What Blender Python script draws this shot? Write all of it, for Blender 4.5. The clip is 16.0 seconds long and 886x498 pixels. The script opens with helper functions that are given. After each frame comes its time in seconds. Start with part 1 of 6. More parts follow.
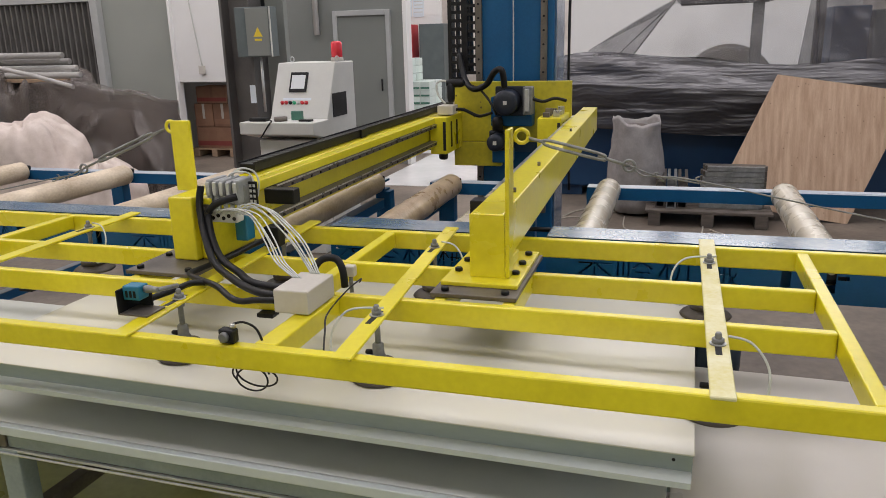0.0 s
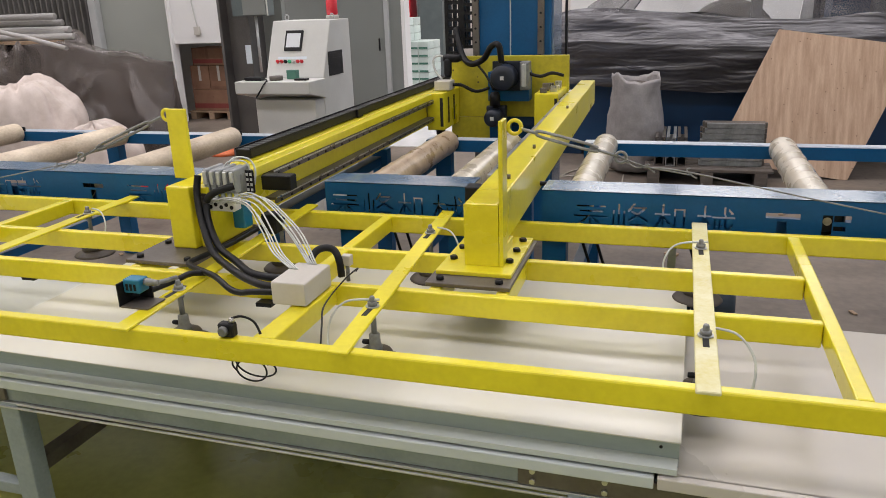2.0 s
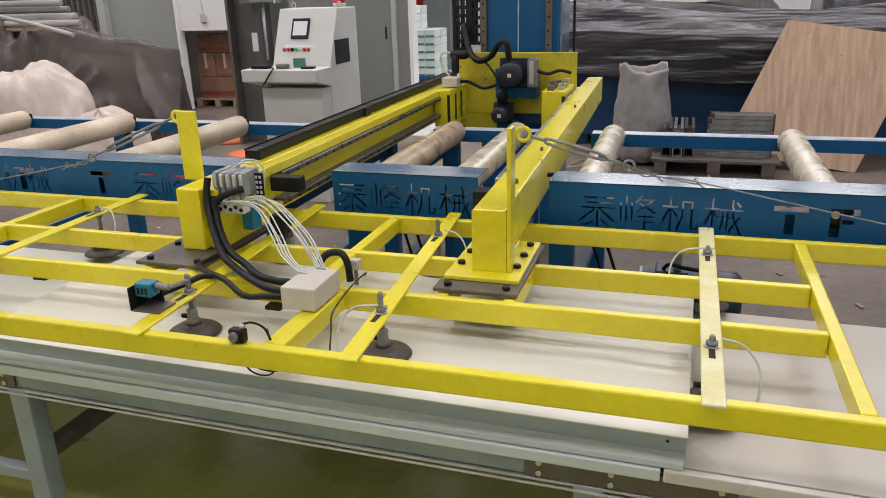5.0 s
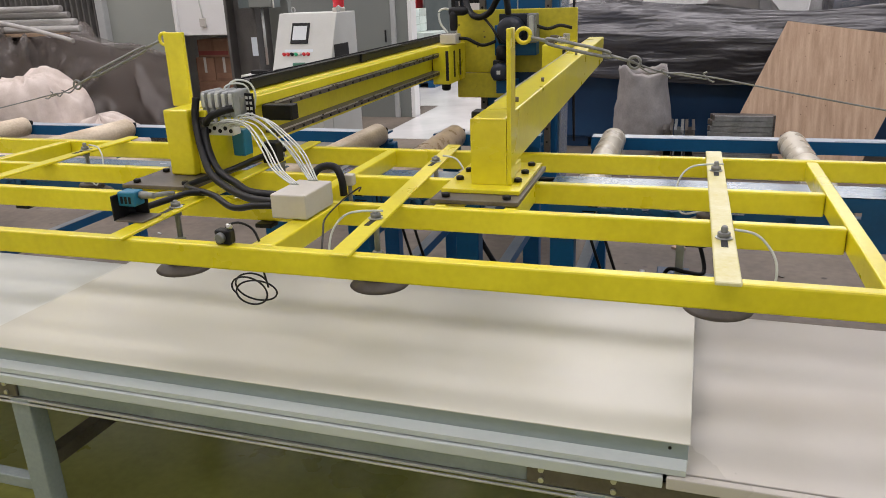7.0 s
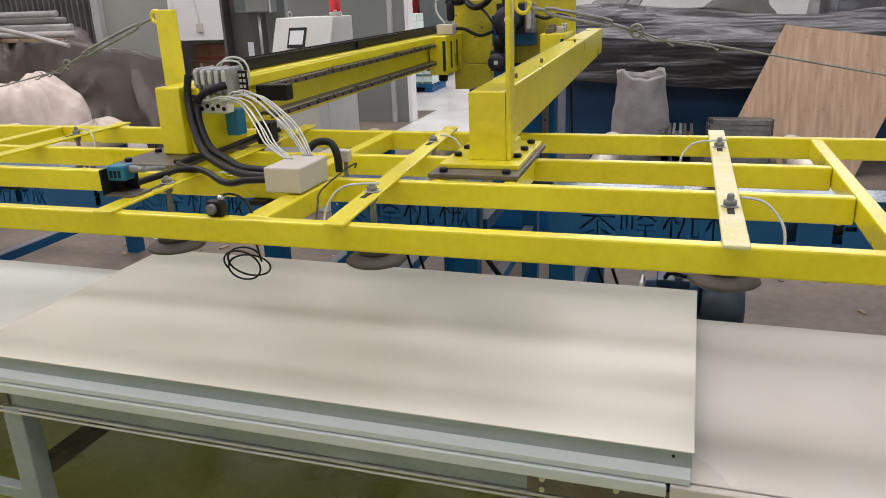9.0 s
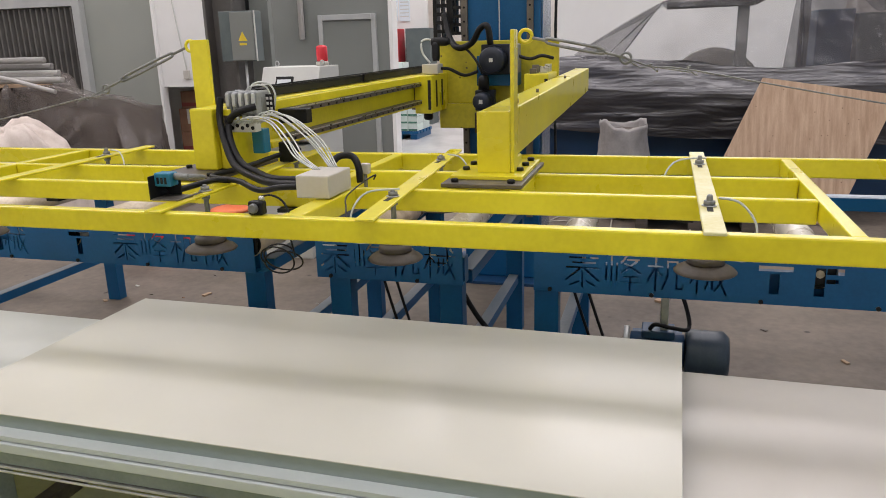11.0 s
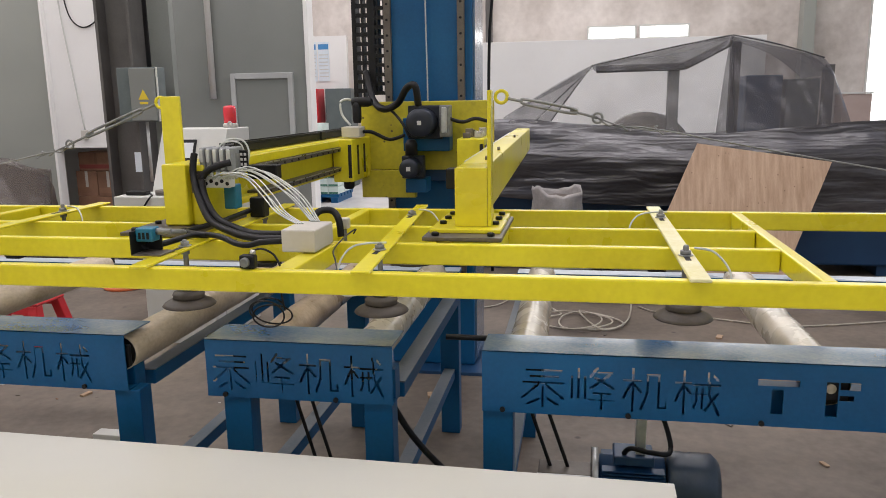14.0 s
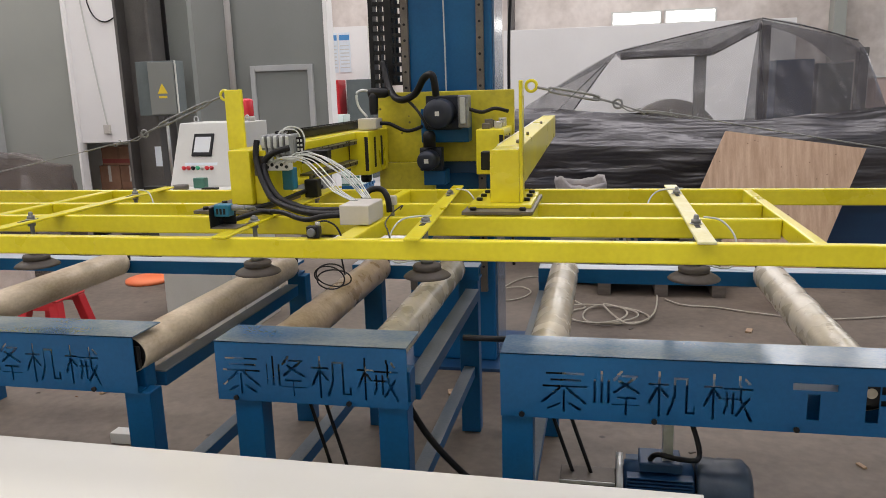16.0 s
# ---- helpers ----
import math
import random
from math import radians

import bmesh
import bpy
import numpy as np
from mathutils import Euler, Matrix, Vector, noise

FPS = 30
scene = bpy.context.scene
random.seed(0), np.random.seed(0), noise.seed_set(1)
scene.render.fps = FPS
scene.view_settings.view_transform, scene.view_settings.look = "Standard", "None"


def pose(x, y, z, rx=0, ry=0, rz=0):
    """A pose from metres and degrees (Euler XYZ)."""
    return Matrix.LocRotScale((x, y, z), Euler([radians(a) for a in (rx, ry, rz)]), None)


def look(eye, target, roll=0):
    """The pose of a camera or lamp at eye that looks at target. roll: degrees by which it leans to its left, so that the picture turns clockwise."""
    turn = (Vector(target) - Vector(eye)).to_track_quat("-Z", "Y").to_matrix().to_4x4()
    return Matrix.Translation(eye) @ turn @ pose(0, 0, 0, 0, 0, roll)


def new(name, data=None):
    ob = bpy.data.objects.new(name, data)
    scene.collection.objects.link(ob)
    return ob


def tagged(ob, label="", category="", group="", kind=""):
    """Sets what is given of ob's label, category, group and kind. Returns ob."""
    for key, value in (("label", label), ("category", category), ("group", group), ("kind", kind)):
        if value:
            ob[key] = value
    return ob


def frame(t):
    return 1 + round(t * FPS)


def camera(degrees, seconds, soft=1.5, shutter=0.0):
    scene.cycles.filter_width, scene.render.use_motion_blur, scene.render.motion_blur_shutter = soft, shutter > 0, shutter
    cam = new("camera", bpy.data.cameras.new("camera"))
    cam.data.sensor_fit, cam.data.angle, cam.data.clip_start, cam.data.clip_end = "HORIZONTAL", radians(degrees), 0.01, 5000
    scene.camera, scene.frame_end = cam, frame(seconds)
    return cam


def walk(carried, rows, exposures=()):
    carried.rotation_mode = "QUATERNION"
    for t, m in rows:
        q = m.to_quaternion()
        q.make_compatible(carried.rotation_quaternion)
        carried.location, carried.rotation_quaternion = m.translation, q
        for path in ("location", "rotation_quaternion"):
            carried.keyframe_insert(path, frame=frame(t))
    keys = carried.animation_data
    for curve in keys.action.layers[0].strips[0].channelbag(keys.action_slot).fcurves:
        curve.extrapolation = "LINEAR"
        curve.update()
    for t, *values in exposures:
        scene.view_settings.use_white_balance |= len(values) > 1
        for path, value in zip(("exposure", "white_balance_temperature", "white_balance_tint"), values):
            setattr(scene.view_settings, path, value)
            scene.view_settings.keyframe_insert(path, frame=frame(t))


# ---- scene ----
cam = camera(60.6, 16.0, soft=0.9)
PATH = [
    (0, (0.43, -2.68, 1.593), (-0.139, -0.839, 1.055), -1.5),
    (0.5, (0.432, -2.703, 1.574), (-0.128, -0.869, 1.005), -1.6),
    (1, (0.446, -2.69, 1.562), (-0.117, -0.867, 0.963), -1.7),
    (1.5, (0.448, -2.683, 1.573), (-0.116, -0.869, 0.949), -1.9),
    (2, (0.452, -2.682, 1.557), (-0.114, -0.87, 0.929), -2.0),
    (2.5, (0.453, -2.68, 1.564), (-0.115, -0.871, 0.928), -2.0),
    (3, (0.447, -2.691, 1.555), (-0.122, -0.883, 0.917), -1.9),
    (3.5, (0.442, -2.69, 1.554), (-0.129, -0.884, 0.912), -1.7),
    (6, (0.444, -2.681, 1.574), (-0.137, -0.884, 0.915), -1.9),
    (6.5, (0.444, -2.686, 1.577), (-0.136, -0.888, 0.921), -2.1),
    (7, (0.442, -2.679, 1.576), (-0.136, -0.878, 0.925), -2.1),
    (7.5, (0.444, -2.676, 1.58), (-0.133, -0.874, 0.931), -2.1),
    (8, (0.441, -2.666, 1.574), (-0.134, -0.863, 0.929), -2.2),
    (10.5, (0.423, -2.649, 1.565), (-0.14, -0.821, 0.981), -1.7),
    (11, (0.426, -2.646, 1.588), (-0.113, -0.794, 1.06), -1.6),
    (11.5, (0.416, -2.594, 1.594), (-0.073, -0.712, 1.126), -1.2),
    (12, (0.329, -2.459, 1.596), (-0.085, -0.549, 1.169), -0.8),
    (12.5, (0.224, -2.295, 1.601), (-0.123, -0.367, 1.197), -0.6),
    (13, (0.194, -2.226, 1.599), (-0.12, -0.291, 1.203), -0.5),
    (13.5, (0.218, -2.175, 1.6), (-0.099, -0.239, 1.21), -0.6),
    (14, (0.264, -2.096, 1.595), (-0.081, -0.164, 1.211), -0.9),
    (14.5, (0.271, -2.043, 1.589), (-0.1, -0.116, 1.205), -1.0),
    (15, (0.264, -2.007, 1.588), (-0.127, -0.085, 1.197), -1.2),
    (15.5, (0.268, -1.989, 1.59), (-0.132, -0.071, 1.189), -1.4),
    (16, (0.272, -1.995, 1.599), (-0.136, -0.08, 1.19), -1.7),
]
walk(cam, [(t, look(eye, target, roll)) for t, eye, target, roll in PATH],
     exposures=[(0.0, -0.15), (1.0, -0.04), (2.5, 0.03), (7.0, 0.0), (10.5, 0.05), (11.8, -0.06), (13.2, -0.06), (14.2, 0.02), (16.0, 0.0)])

# ---- world, light ----
world = bpy.data.worlds.new("world")
scene.world = world
world.use_nodes = True
_nt = world.node_tree
_sky = _nt.nodes.new("ShaderNodeTexSky")
_sky.sky_type, _sky.sun_disc = "NISHITA", False
_sky.sun_elevation, _sky.sun_rotation = radians(50), radians(120)
_nt.links.new(_sky.outputs[0], _nt.nodes["Background"].inputs[0])
_nt.nodes["Background"].inputs[1].default_value = 0.12


def area_lamp(name, at, aim, sx, sy, watts, colour=(1, 1, 1)):
    d = bpy.data.lights.new(name, "AREA")
    d.shape, d.size, d.size_y, d.energy, d.color = "RECTANGLE", sx, sy, watts, colour
    ob = new(name, d)
    ob.matrix_world = look(at, aim)
    return ob


# area lamps for daylight from assumed roof lights and side windows, all unseen
for _y, _w in ((-2.8, 405), (2.2, 370), (5.4, 400), (10.4, 500)):
    area_lamp("roof_fill", (-4.2, _y, 6.98), (-4.2, _y + 0.001, 0), 16.6, 1.5, _w, (1.0, 0.93, 0.935))
area_lamp("side_fill", (8.68, 2.0, 3.1), (0, 2.0, 2.6), 14.0, 2.8, 40, (1.0, 0.96, 0.97))


# ---- materials ----
def _base(name):
    m = bpy.data.materials.new(name)
    m.use_nodes = True
    return m, m.node_tree, m.node_tree.nodes["Principled BSDF"]


def surface(name, a, b, rough=0.5, metal=0.0, scale=6.0, fine=90.0, bump=0.08, spread=0.12, coat=0.0, stretch=(1, 1, 1), per_object=0.0, tilt=0.0):
    """A procedural surface: two colours mixed at two scales, uneven gloss and a fine relief."""
    m, nt, p = _base(name)
    n, l = nt.nodes, nt.links
    tc = n.new("ShaderNodeTexCoord")
    mp = n.new("ShaderNodeMapping")
    mp.inputs["Scale"].default_value = stretch
    mp.inputs["Rotation"].default_value = (0, tilt, 0)
    l.new(tc.outputs["Object"], mp.inputs[0])
    big, small = n.new("ShaderNodeTexNoise"), n.new("ShaderNodeTexNoise")
    for t, s, d in ((big, scale, 6), (small, fine, 3)):
        t.inputs["Scale"].default_value, t.inputs["Detail"].default_value = s, d
        l.new(mp.outputs[0], t.inputs["Vector"])
    mixf = n.new("ShaderNodeMath")
    mixf.operation = "MULTIPLY_ADD"
    mixf.inputs[1].default_value = 0.35
    l.new(small.outputs[0], mixf.inputs[0])
    l.new(big.outputs[0], mixf.inputs[2])
    ramp = n.new("ShaderNodeValToRGB")
    ramp.color_ramp.elements[0].position, ramp.color_ramp.elements[1].position = 0.45, 0.9
    ramp.color_ramp.elements[0].color, ramp.color_ramp.elements[1].color = (*a, 1), (*b, 1)
    l.new(mixf.outputs[0], ramp.inputs[0])
    out = ramp.outputs[0]
    if per_object:
        info, hsv = n.new("ShaderNodeObjectInfo"), n.new("ShaderNodeHueSaturation")
        mr = n.new("ShaderNodeMapRange")
        mr.inputs[3].default_value, mr.inputs[4].default_value = 1 - per_object, 1 + per_object
        l.new(info.outputs["Random"], mr.inputs[0])
        l.new(mr.outputs[0], hsv.inputs["Value"])
        l.new(out, hsv.inputs["Color"])
        out = hsv.outputs[0]
    l.new(out, p.inputs["Base Color"])
    rr = n.new("ShaderNodeMapRange")
    rr.inputs[3].default_value, rr.inputs[4].default_value = max(rough - spread, 0.03), min(rough + spread, 1)
    l.new(big.outputs[0], rr.inputs[0])
    l.new(rr.outputs[0], p.inputs["Roughness"])
    p.inputs["Metallic"].default_value = metal
    p.inputs["Coat Weight"].default_value, p.inputs["Coat Roughness"].default_value = coat, rough * 0.6
    bp = n.new("ShaderNodeBump")
    bp.inputs["Strength"].default_value, bp.inputs["Distance"].default_value = bump, 0.004
    l.new(mixf.outputs[0], bp.inputs["Height"])
    l.new(bp.outputs[0], p.inputs["Normal"])
    return m


def film_sheet(name, colour, clear, rough=0.25, folds=4.0, crease=0.4):
    """Thin plastic film: part of the light passes straight through it."""
    m, nt, p = _base(name)
    n, l = nt.nodes, nt.links
    p.inputs["Base Color"].default_value, p.inputs["Roughness"].default_value = (*colour, 1), rough
    tr, mx = n.new("ShaderNodeBsdfTransparent"), n.new("ShaderNodeMixShader")
    nz = n.new("ShaderNodeTexNoise")
    nz.inputs["Scale"].default_value, nz.inputs["Detail"].default_value = 1.6, 5
    tc = n.new("ShaderNodeTexCoord")
    l.new(tc.outputs["Object"], nz.inputs["Vector"])
    mr = n.new("ShaderNodeMapRange")
    mr.inputs[1].default_value, mr.inputs[2].default_value = 0.3, 0.7
    mr.inputs[3].default_value, mr.inputs[4].default_value = clear - 0.12, clear + 0.12
    l.new(nz.outputs[0], mr.inputs[0])
    l.new(mr.outputs[0], mx.inputs[0])
    l.new(p.outputs[0], mx.inputs[1])
    l.new(tr.outputs[0], mx.inputs[2])
    l.new(mx.outputs[0], n["Material Output"].inputs[0])
    # sharp creases
    vo, bp = n.new("ShaderNodeTexVoronoi"), n.new("ShaderNodeBump")
    vo.feature = "DISTANCE_TO_EDGE"
    vo.inputs["Scale"].default_value = folds
    warp = n.new("ShaderNodeVectorMath")
    warp.operation = "MULTIPLY_ADD"
    warp.inputs[1].default_value = (0.5, 0.5, 0.5)
    l.new(nz.outputs["Color"], warp.inputs[0])
    l.new(tc.outputs["Object"], warp.inputs[2])
    l.new(warp.outputs[0], vo.inputs["Vector"])
    bp.inputs["Strength"].default_value, bp.inputs["Distance"].default_value = crease, 0.03
    l.new(vo.outputs["Distance"], bp.inputs["Height"])
    l.new(bp.outputs[0], p.inputs["Normal"])
    return m


def wrinkled(name, a, b, rough):
    """Stretched plastic film: sharp fine creases that run along it and cross at low angles."""
    m = surface(name, a, b, rough, scale=2.6, fine=24, bump=0.3, stretch=(0.6, 1, 2.0), spread=0.08, coat=0.3, tilt=0.10)
    n, l = m.node_tree.nodes, m.node_tree.links
    p, tc = n["Principled BSDF"], n.new("ShaderNodeTexCoord")
    last = p.inputs["Normal"].links[0].from_socket
    warp = n.new("ShaderNodeTexNoise")
    warp.inputs["Scale"].default_value, warp.inputs["Detail"].default_value = 1.7, 4
    l.new(tc.outputs["Object"], warp.inputs["Vector"])
    for tilt, along, across, depth in ((0.12, 1.0, 13.0, 0.026), (-0.14, 1.5, 21.0, 0.016), (0.28, 1.1, 9.0, 0.020)):
        mp, mix, vo, bp = n.new("ShaderNodeMapping"), n.new("ShaderNodeVectorMath"), n.new("ShaderNodeTexVoronoi"), n.new("ShaderNodeBump")
        mp.inputs["Rotation"].default_value, mp.inputs["Scale"].default_value = (0, tilt, 0), (along, 1, across)
        mix.operation = "MULTIPLY_ADD"
        mix.inputs[1].default_value = (0.25, 0.25, 0.25)
        l.new(warp.outputs["Color"], mix.inputs[0])
        l.new(tc.outputs["Object"], mix.inputs[2])
        l.new(mix.outputs[0], mp.inputs[0])
        vo.feature = "DISTANCE_TO_EDGE"
        vo.inputs["Scale"].default_value = 1.0
        l.new(mp.outputs[0], vo.inputs["Vector"])
        bp.inputs["Strength"].default_value, bp.inputs["Distance"].default_value = 0.5, depth
        l.new(vo.outputs["Distance"], bp.inputs["Height"])
        l.new(last, bp.inputs["Normal"])
        last = bp.outputs[0]
    l.new(last, p.inputs["Normal"])
    return m


def specked(m, scale, size, dark):
    """Adds small dark specks, such as knots or grime spots, to a surface."""
    n, l = m.node_tree.nodes, m.node_tree.links
    p = n["Principled BSDF"]
    old = p.inputs["Base Color"].links[0].from_socket
    tc, vo, rp, mx = n.new("ShaderNodeTexCoord"), n.new("ShaderNodeTexVoronoi"), n.new("ShaderNodeMapRange"), n.new("ShaderNodeMixRGB")
    vo.inputs["Scale"].default_value = scale
    l.new(tc.outputs["Object"], vo.inputs["Vector"])
    l.new(vo.outputs["Distance"], rp.inputs[0])
    rp.inputs[1].default_value, rp.inputs[2].default_value = size, size * 0.5
    l.new(rp.outputs[0], mx.inputs[0])
    l.new(old, mx.inputs[1])
    mx.inputs[2].default_value = (*dark, 1)
    l.new(mx.outputs[0], p.inputs["Base Color"])
    return m


def glowing(name, colour, strength):
    m, nt, p = _base(name)
    p.inputs["Base Color"].default_value = (*colour, 1)
    p.inputs["Emission Color"].default_value = (*colour, 1)
    p.inputs["Emission Strength"].default_value = strength
    return m


YELLOW = surface("yellow_paint", (0.65, 0.55, 0.009), (0.83, 0.73, 0.024), 0.30, scale=3, fine=50, bump=0.06, coat=0.35)
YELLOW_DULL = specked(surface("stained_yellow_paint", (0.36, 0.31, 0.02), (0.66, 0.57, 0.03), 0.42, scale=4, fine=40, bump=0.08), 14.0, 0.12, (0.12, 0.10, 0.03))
YELLOW_WORN = surface("yellow_paint_worn", (0.60, 0.53, 0.14), (0.74, 0.71, 0.46), 0.4, scale=11, bump=0.1)
BLUE = surface("blue_paint", (0.001, 0.068, 0.185), (0.003, 0.098, 0.252), 0.46, scale=3, bump=0.05, coat=0.03)
BLUE.node_tree.nodes["Principled BSDF"].inputs["Specular IOR Level"].default_value = 0.35
NAVY = surface("navy_motor_paint", (0.006, 0.009, 0.018), (0.012, 0.018, 0.034), 0.42, scale=8)
BLUE_WORN = surface("blue_paint_scuffed", (0.010, 0.09, 0.22), (0.22, 0.27, 0.32), 0.20, scale=3.2, bump=0.12, stretch=(1, 1.6, 1), spread=0.13, coat=0.4)
BEAM_PALE = surface("pale_beam_top", (0.30, 0.36, 0.44), (0.55, 0.59, 0.63), 0.3, scale=5, stretch=(0.4, 1, 1), bump=0.04)
SLATE = surface("dark_slate_paint", (0.02, 0.036, 0.062), (0.04, 0.062, 0.095), 0.38, scale=8)
HOSE_BEIGE = surface("dusty_beige_hose", (0.36, 0.32, 0.26), (0.50, 0.46, 0.39), 0.45, scale=20)
VALVE_GREY = surface("valve_grey", (0.24, 0.25, 0.25), (0.36, 0.37, 0.37), 0.45, 0.2, scale=20)
STAY_GREY = surface("dull_stay_steel", (0.15, 0.153, 0.15), (0.29, 0.295, 0.29), 0.5, 0.3, scale=20)
FRAME_GREY = surface("pale_grey_door_frame", (0.36, 0.37, 0.365), (0.43, 0.44, 0.435), 0.5, scale=4)
RAIL_GREY = surface("grey_rail", (0.10, 0.13, 0.16), (0.20, 0.22, 0.24), 0.4, scale=3, bump=0.05)
BLUE_DEEP = surface("dark_blue_paint", (0.006, 0.035, 0.10), (0.010, 0.055, 0.14), 0.45, scale=3)
STEEL_DARK = surface("dark_steel_plate", (0.10, 0.085, 0.075), (0.17, 0.15, 0.13), 0.45, 0.4, scale=9)
STEEL = surface("bright_steel", (0.50, 0.49, 0.47), (0.66, 0.65, 0.62), 0.3, 0.9, scale=12, bump=0.03)
ZINC = surface("galvanised_steel", (0.42, 0.43, 0.43), (0.60, 0.61, 0.60), 0.4, 0.6, scale=10)
BLACK = surface("black_plastic", (0.006, 0.006, 0.007), (0.014, 0.014, 0.015), 0.45, scale=10)
BLACK.node_tree.nodes["Principled BSDF"].inputs["Specular IOR Level"].default_value = 0.25
RUBBER = surface("brown_rubber", (0.045, 0.036, 0.031), (0.085, 0.07, 0.061), 0.55, scale=14)
WHITE_PANEL = surface("cream_white_sheet", (0.645, 0.634, 0.572), (0.672, 0.661, 0.60), 0.23, scale=1.2, fine=6, bump=0.006, spread=0.06)
LOWER_PANEL = surface("pale_grey_sheet", (0.54, 0.555, 0.525), (0.61, 0.625, 0.595), 0.36, scale=1.5, fine=10, bump=0.01)
PANEL_SIDE = surface("grey_green_coil_steel", (0.27, 0.325, 0.325), (0.35, 0.405, 0.405), 0.36, scale=3, stretch=(0.3, 1, 1), bump=0.03)
PANEL_LIP = surface("pale_folded_lip", (0.48, 0.53, 0.53), (0.56, 0.60, 0.60), 0.36, scale=3, stretch=(0.4, 1, 1), bump=0.03)
PINK_PANEL = surface("pinkish_white_sheet", (0.52, 0.49, 0.45), (0.60, 0.57, 0.53), 0.30, scale=1.2, fine=6, bump=0.004, spread=0.10)
GREY_FRAME = surface("grey_green_frame_paint", (0.20, 0.24, 0.24), (0.30, 0.34, 0.34), 0.5, scale=5)
GREY_BOX = surface("light_grey_enclosure", (0.55, 0.55, 0.52), (0.62, 0.62, 0.59), 0.5, scale=4, bump=0.02)
CREAM_BOX = surface("cream_plastic", (0.50, 0.47, 0.42), (0.57, 0.54, 0.49), 0.45, scale=6, bump=0.02)
CLEAR_HOSE = surface("clear_hose", (0.46, 0.48, 0.45), (0.64, 0.66, 0.62), 0.2, scale=20, bump=0.02)
RED = surface("red_plastic", (0.55, 0.02, 0.03), (0.62, 0.03, 0.04), 0.35, scale=10)
RED_LENS = surface("red_lens", (0.70, 0.03, 0.05), (0.80, 0.06, 0.08), 0.25, scale=10)
GREEN = surface("green_button", (0.02, 0.35, 0.16), (0.03, 0.42, 0.2), 0.35)
TEAL = surface("teal_device", (0.008, 0.13, 0.24), (0.015, 0.18, 0.30), 0.4)
ORANGE = surface("orange_plastic", (0.75, 0.16, 0.06), (0.82, 0.22, 0.08), 0.5)
CARD_TUBE = surface("kraft_wrapped_roller", (0.40, 0.31, 0.205), (0.74, 0.63, 0.48), 0.4, scale=6, stretch=(1, 0.6, 1), per_object=0.08, coat=0.15)
BROWN_WRAP = surface("brown_taped_roller", (0.29, 0.20, 0.12), (0.60, 0.48, 0.34), 0.3, scale=9, bump=0.25, coat=0.3)
PALE_TUBE = surface("dusty_wrapped_roller", (0.40, 0.35, 0.26), (0.66, 0.60, 0.49), 0.27, scale=7, bump=0.2, coat=0.4)
CONCRETE = specked(surface("dusty_concrete_floor", (0.078, 0.061, 0.047), (0.208, 0.171, 0.136), 0.55, scale=1.5, fine=22, bump=0.14), 3.5, 0.07, (0.05, 0.04, 0.034))
GREEN_FLOOR = surface("green_painted_floor", (0.25, 0.26, 0.055), (0.42, 0.42, 0.12), 0.30, scale=1.8, fine=30)
WALL_GREY = surface("grey_steel_wall", (0.275, 0.29, 0.262), (0.33, 0.345, 0.312), 0.45, scale=0.8, bump=0.02)
WALL_DARK = surface("dark_grey_wall", (0.178, 0.19, 0.178), (0.228, 0.241, 0.226), 0.5, scale=0.8, bump=0.02)
FAR_FLOOR = surface("pale_floor_painted_sheen", (0.62, 0.62, 0.61), (0.74, 0.74, 0.73), 0.22, scale=1.2, fine=9, bump=0.02)
WALL_WHITE = surface("white_wall", (0.74, 0.73, 0.715), (0.82, 0.815, 0.80), 0.5, scale=1.0, bump=0.03)
WALL_BACK = surface("stained_cream_wall", (0.42, 0.37, 0.33), (0.76, 0.71, 0.665), 0.8, scale=0.9, fine=7, bump=0.05)
COLUMN_STEEL = surface("dark_painted_column", (0.072, 0.068, 0.064), (0.125, 0.118, 0.112), 0.5, scale=3)
BOX_GREY = surface("grey_blue_switch_box", (0.085, 0.11, 0.11), (0.13, 0.155, 0.155), 0.45, scale=4)
CARTON = surface("brown_cardboard", (0.20, 0.10, 0.06), (0.29, 0.16, 0.10), 0.8, scale=5, per_object=0.15)
CARTON_DARK = surface("dark_brown_goods", (0.05, 0.038, 0.032), (0.12, 0.095, 0.08), 0.7, scale=3)
DULL_RED = surface("faded_red_print", (0.20, 0.035, 0.03), (0.27, 0.06, 0.05), 0.7, scale=6)
CARTON_PALE = surface("pinkish_beige_board", (0.40, 0.30, 0.26), (0.48, 0.38, 0.34), 0.6, scale=3)
PLYWOOD = specked(surface("plywood", (0.38, 0.245, 0.155), (0.58, 0.41, 0.285), 0.6, scale=5, fine=60, stretch=(6, 0.6, 0.6), bump=0.08), 15.0, 0.10, (0.20, 0.12, 0.07))
SACK = surface("white_woven_sack", (0.52, 0.44, 0.39), (0.66, 0.58, 0.53), 0.8, scale=10, bump=0.25)
SACK_GREY = surface("grey_woven_sack", (0.21, 0.195, 0.19), (0.35, 0.325, 0.315), 0.7, scale=9, bump=0.35)
DUST_FILM = film_sheet("dusty_plastic_film", (0.135, 0.114, 0.102), 0.34, 0.24, 4.0, 0.8)
FILM_BLACK = wrinkled("dark_wrinkled_film", (0.045, 0.043, 0.048), (0.088, 0.084, 0.091), 0.21)
FILM_CLEAR = film_sheet("clear_grey_film", (0.36, 0.355, 0.36), 0.76, 0.13, 3.0)
FILM_DENSE = film_sheet("smoky_film", (0.075, 0.070, 0.076), 0.27, 0.20, 3.0)
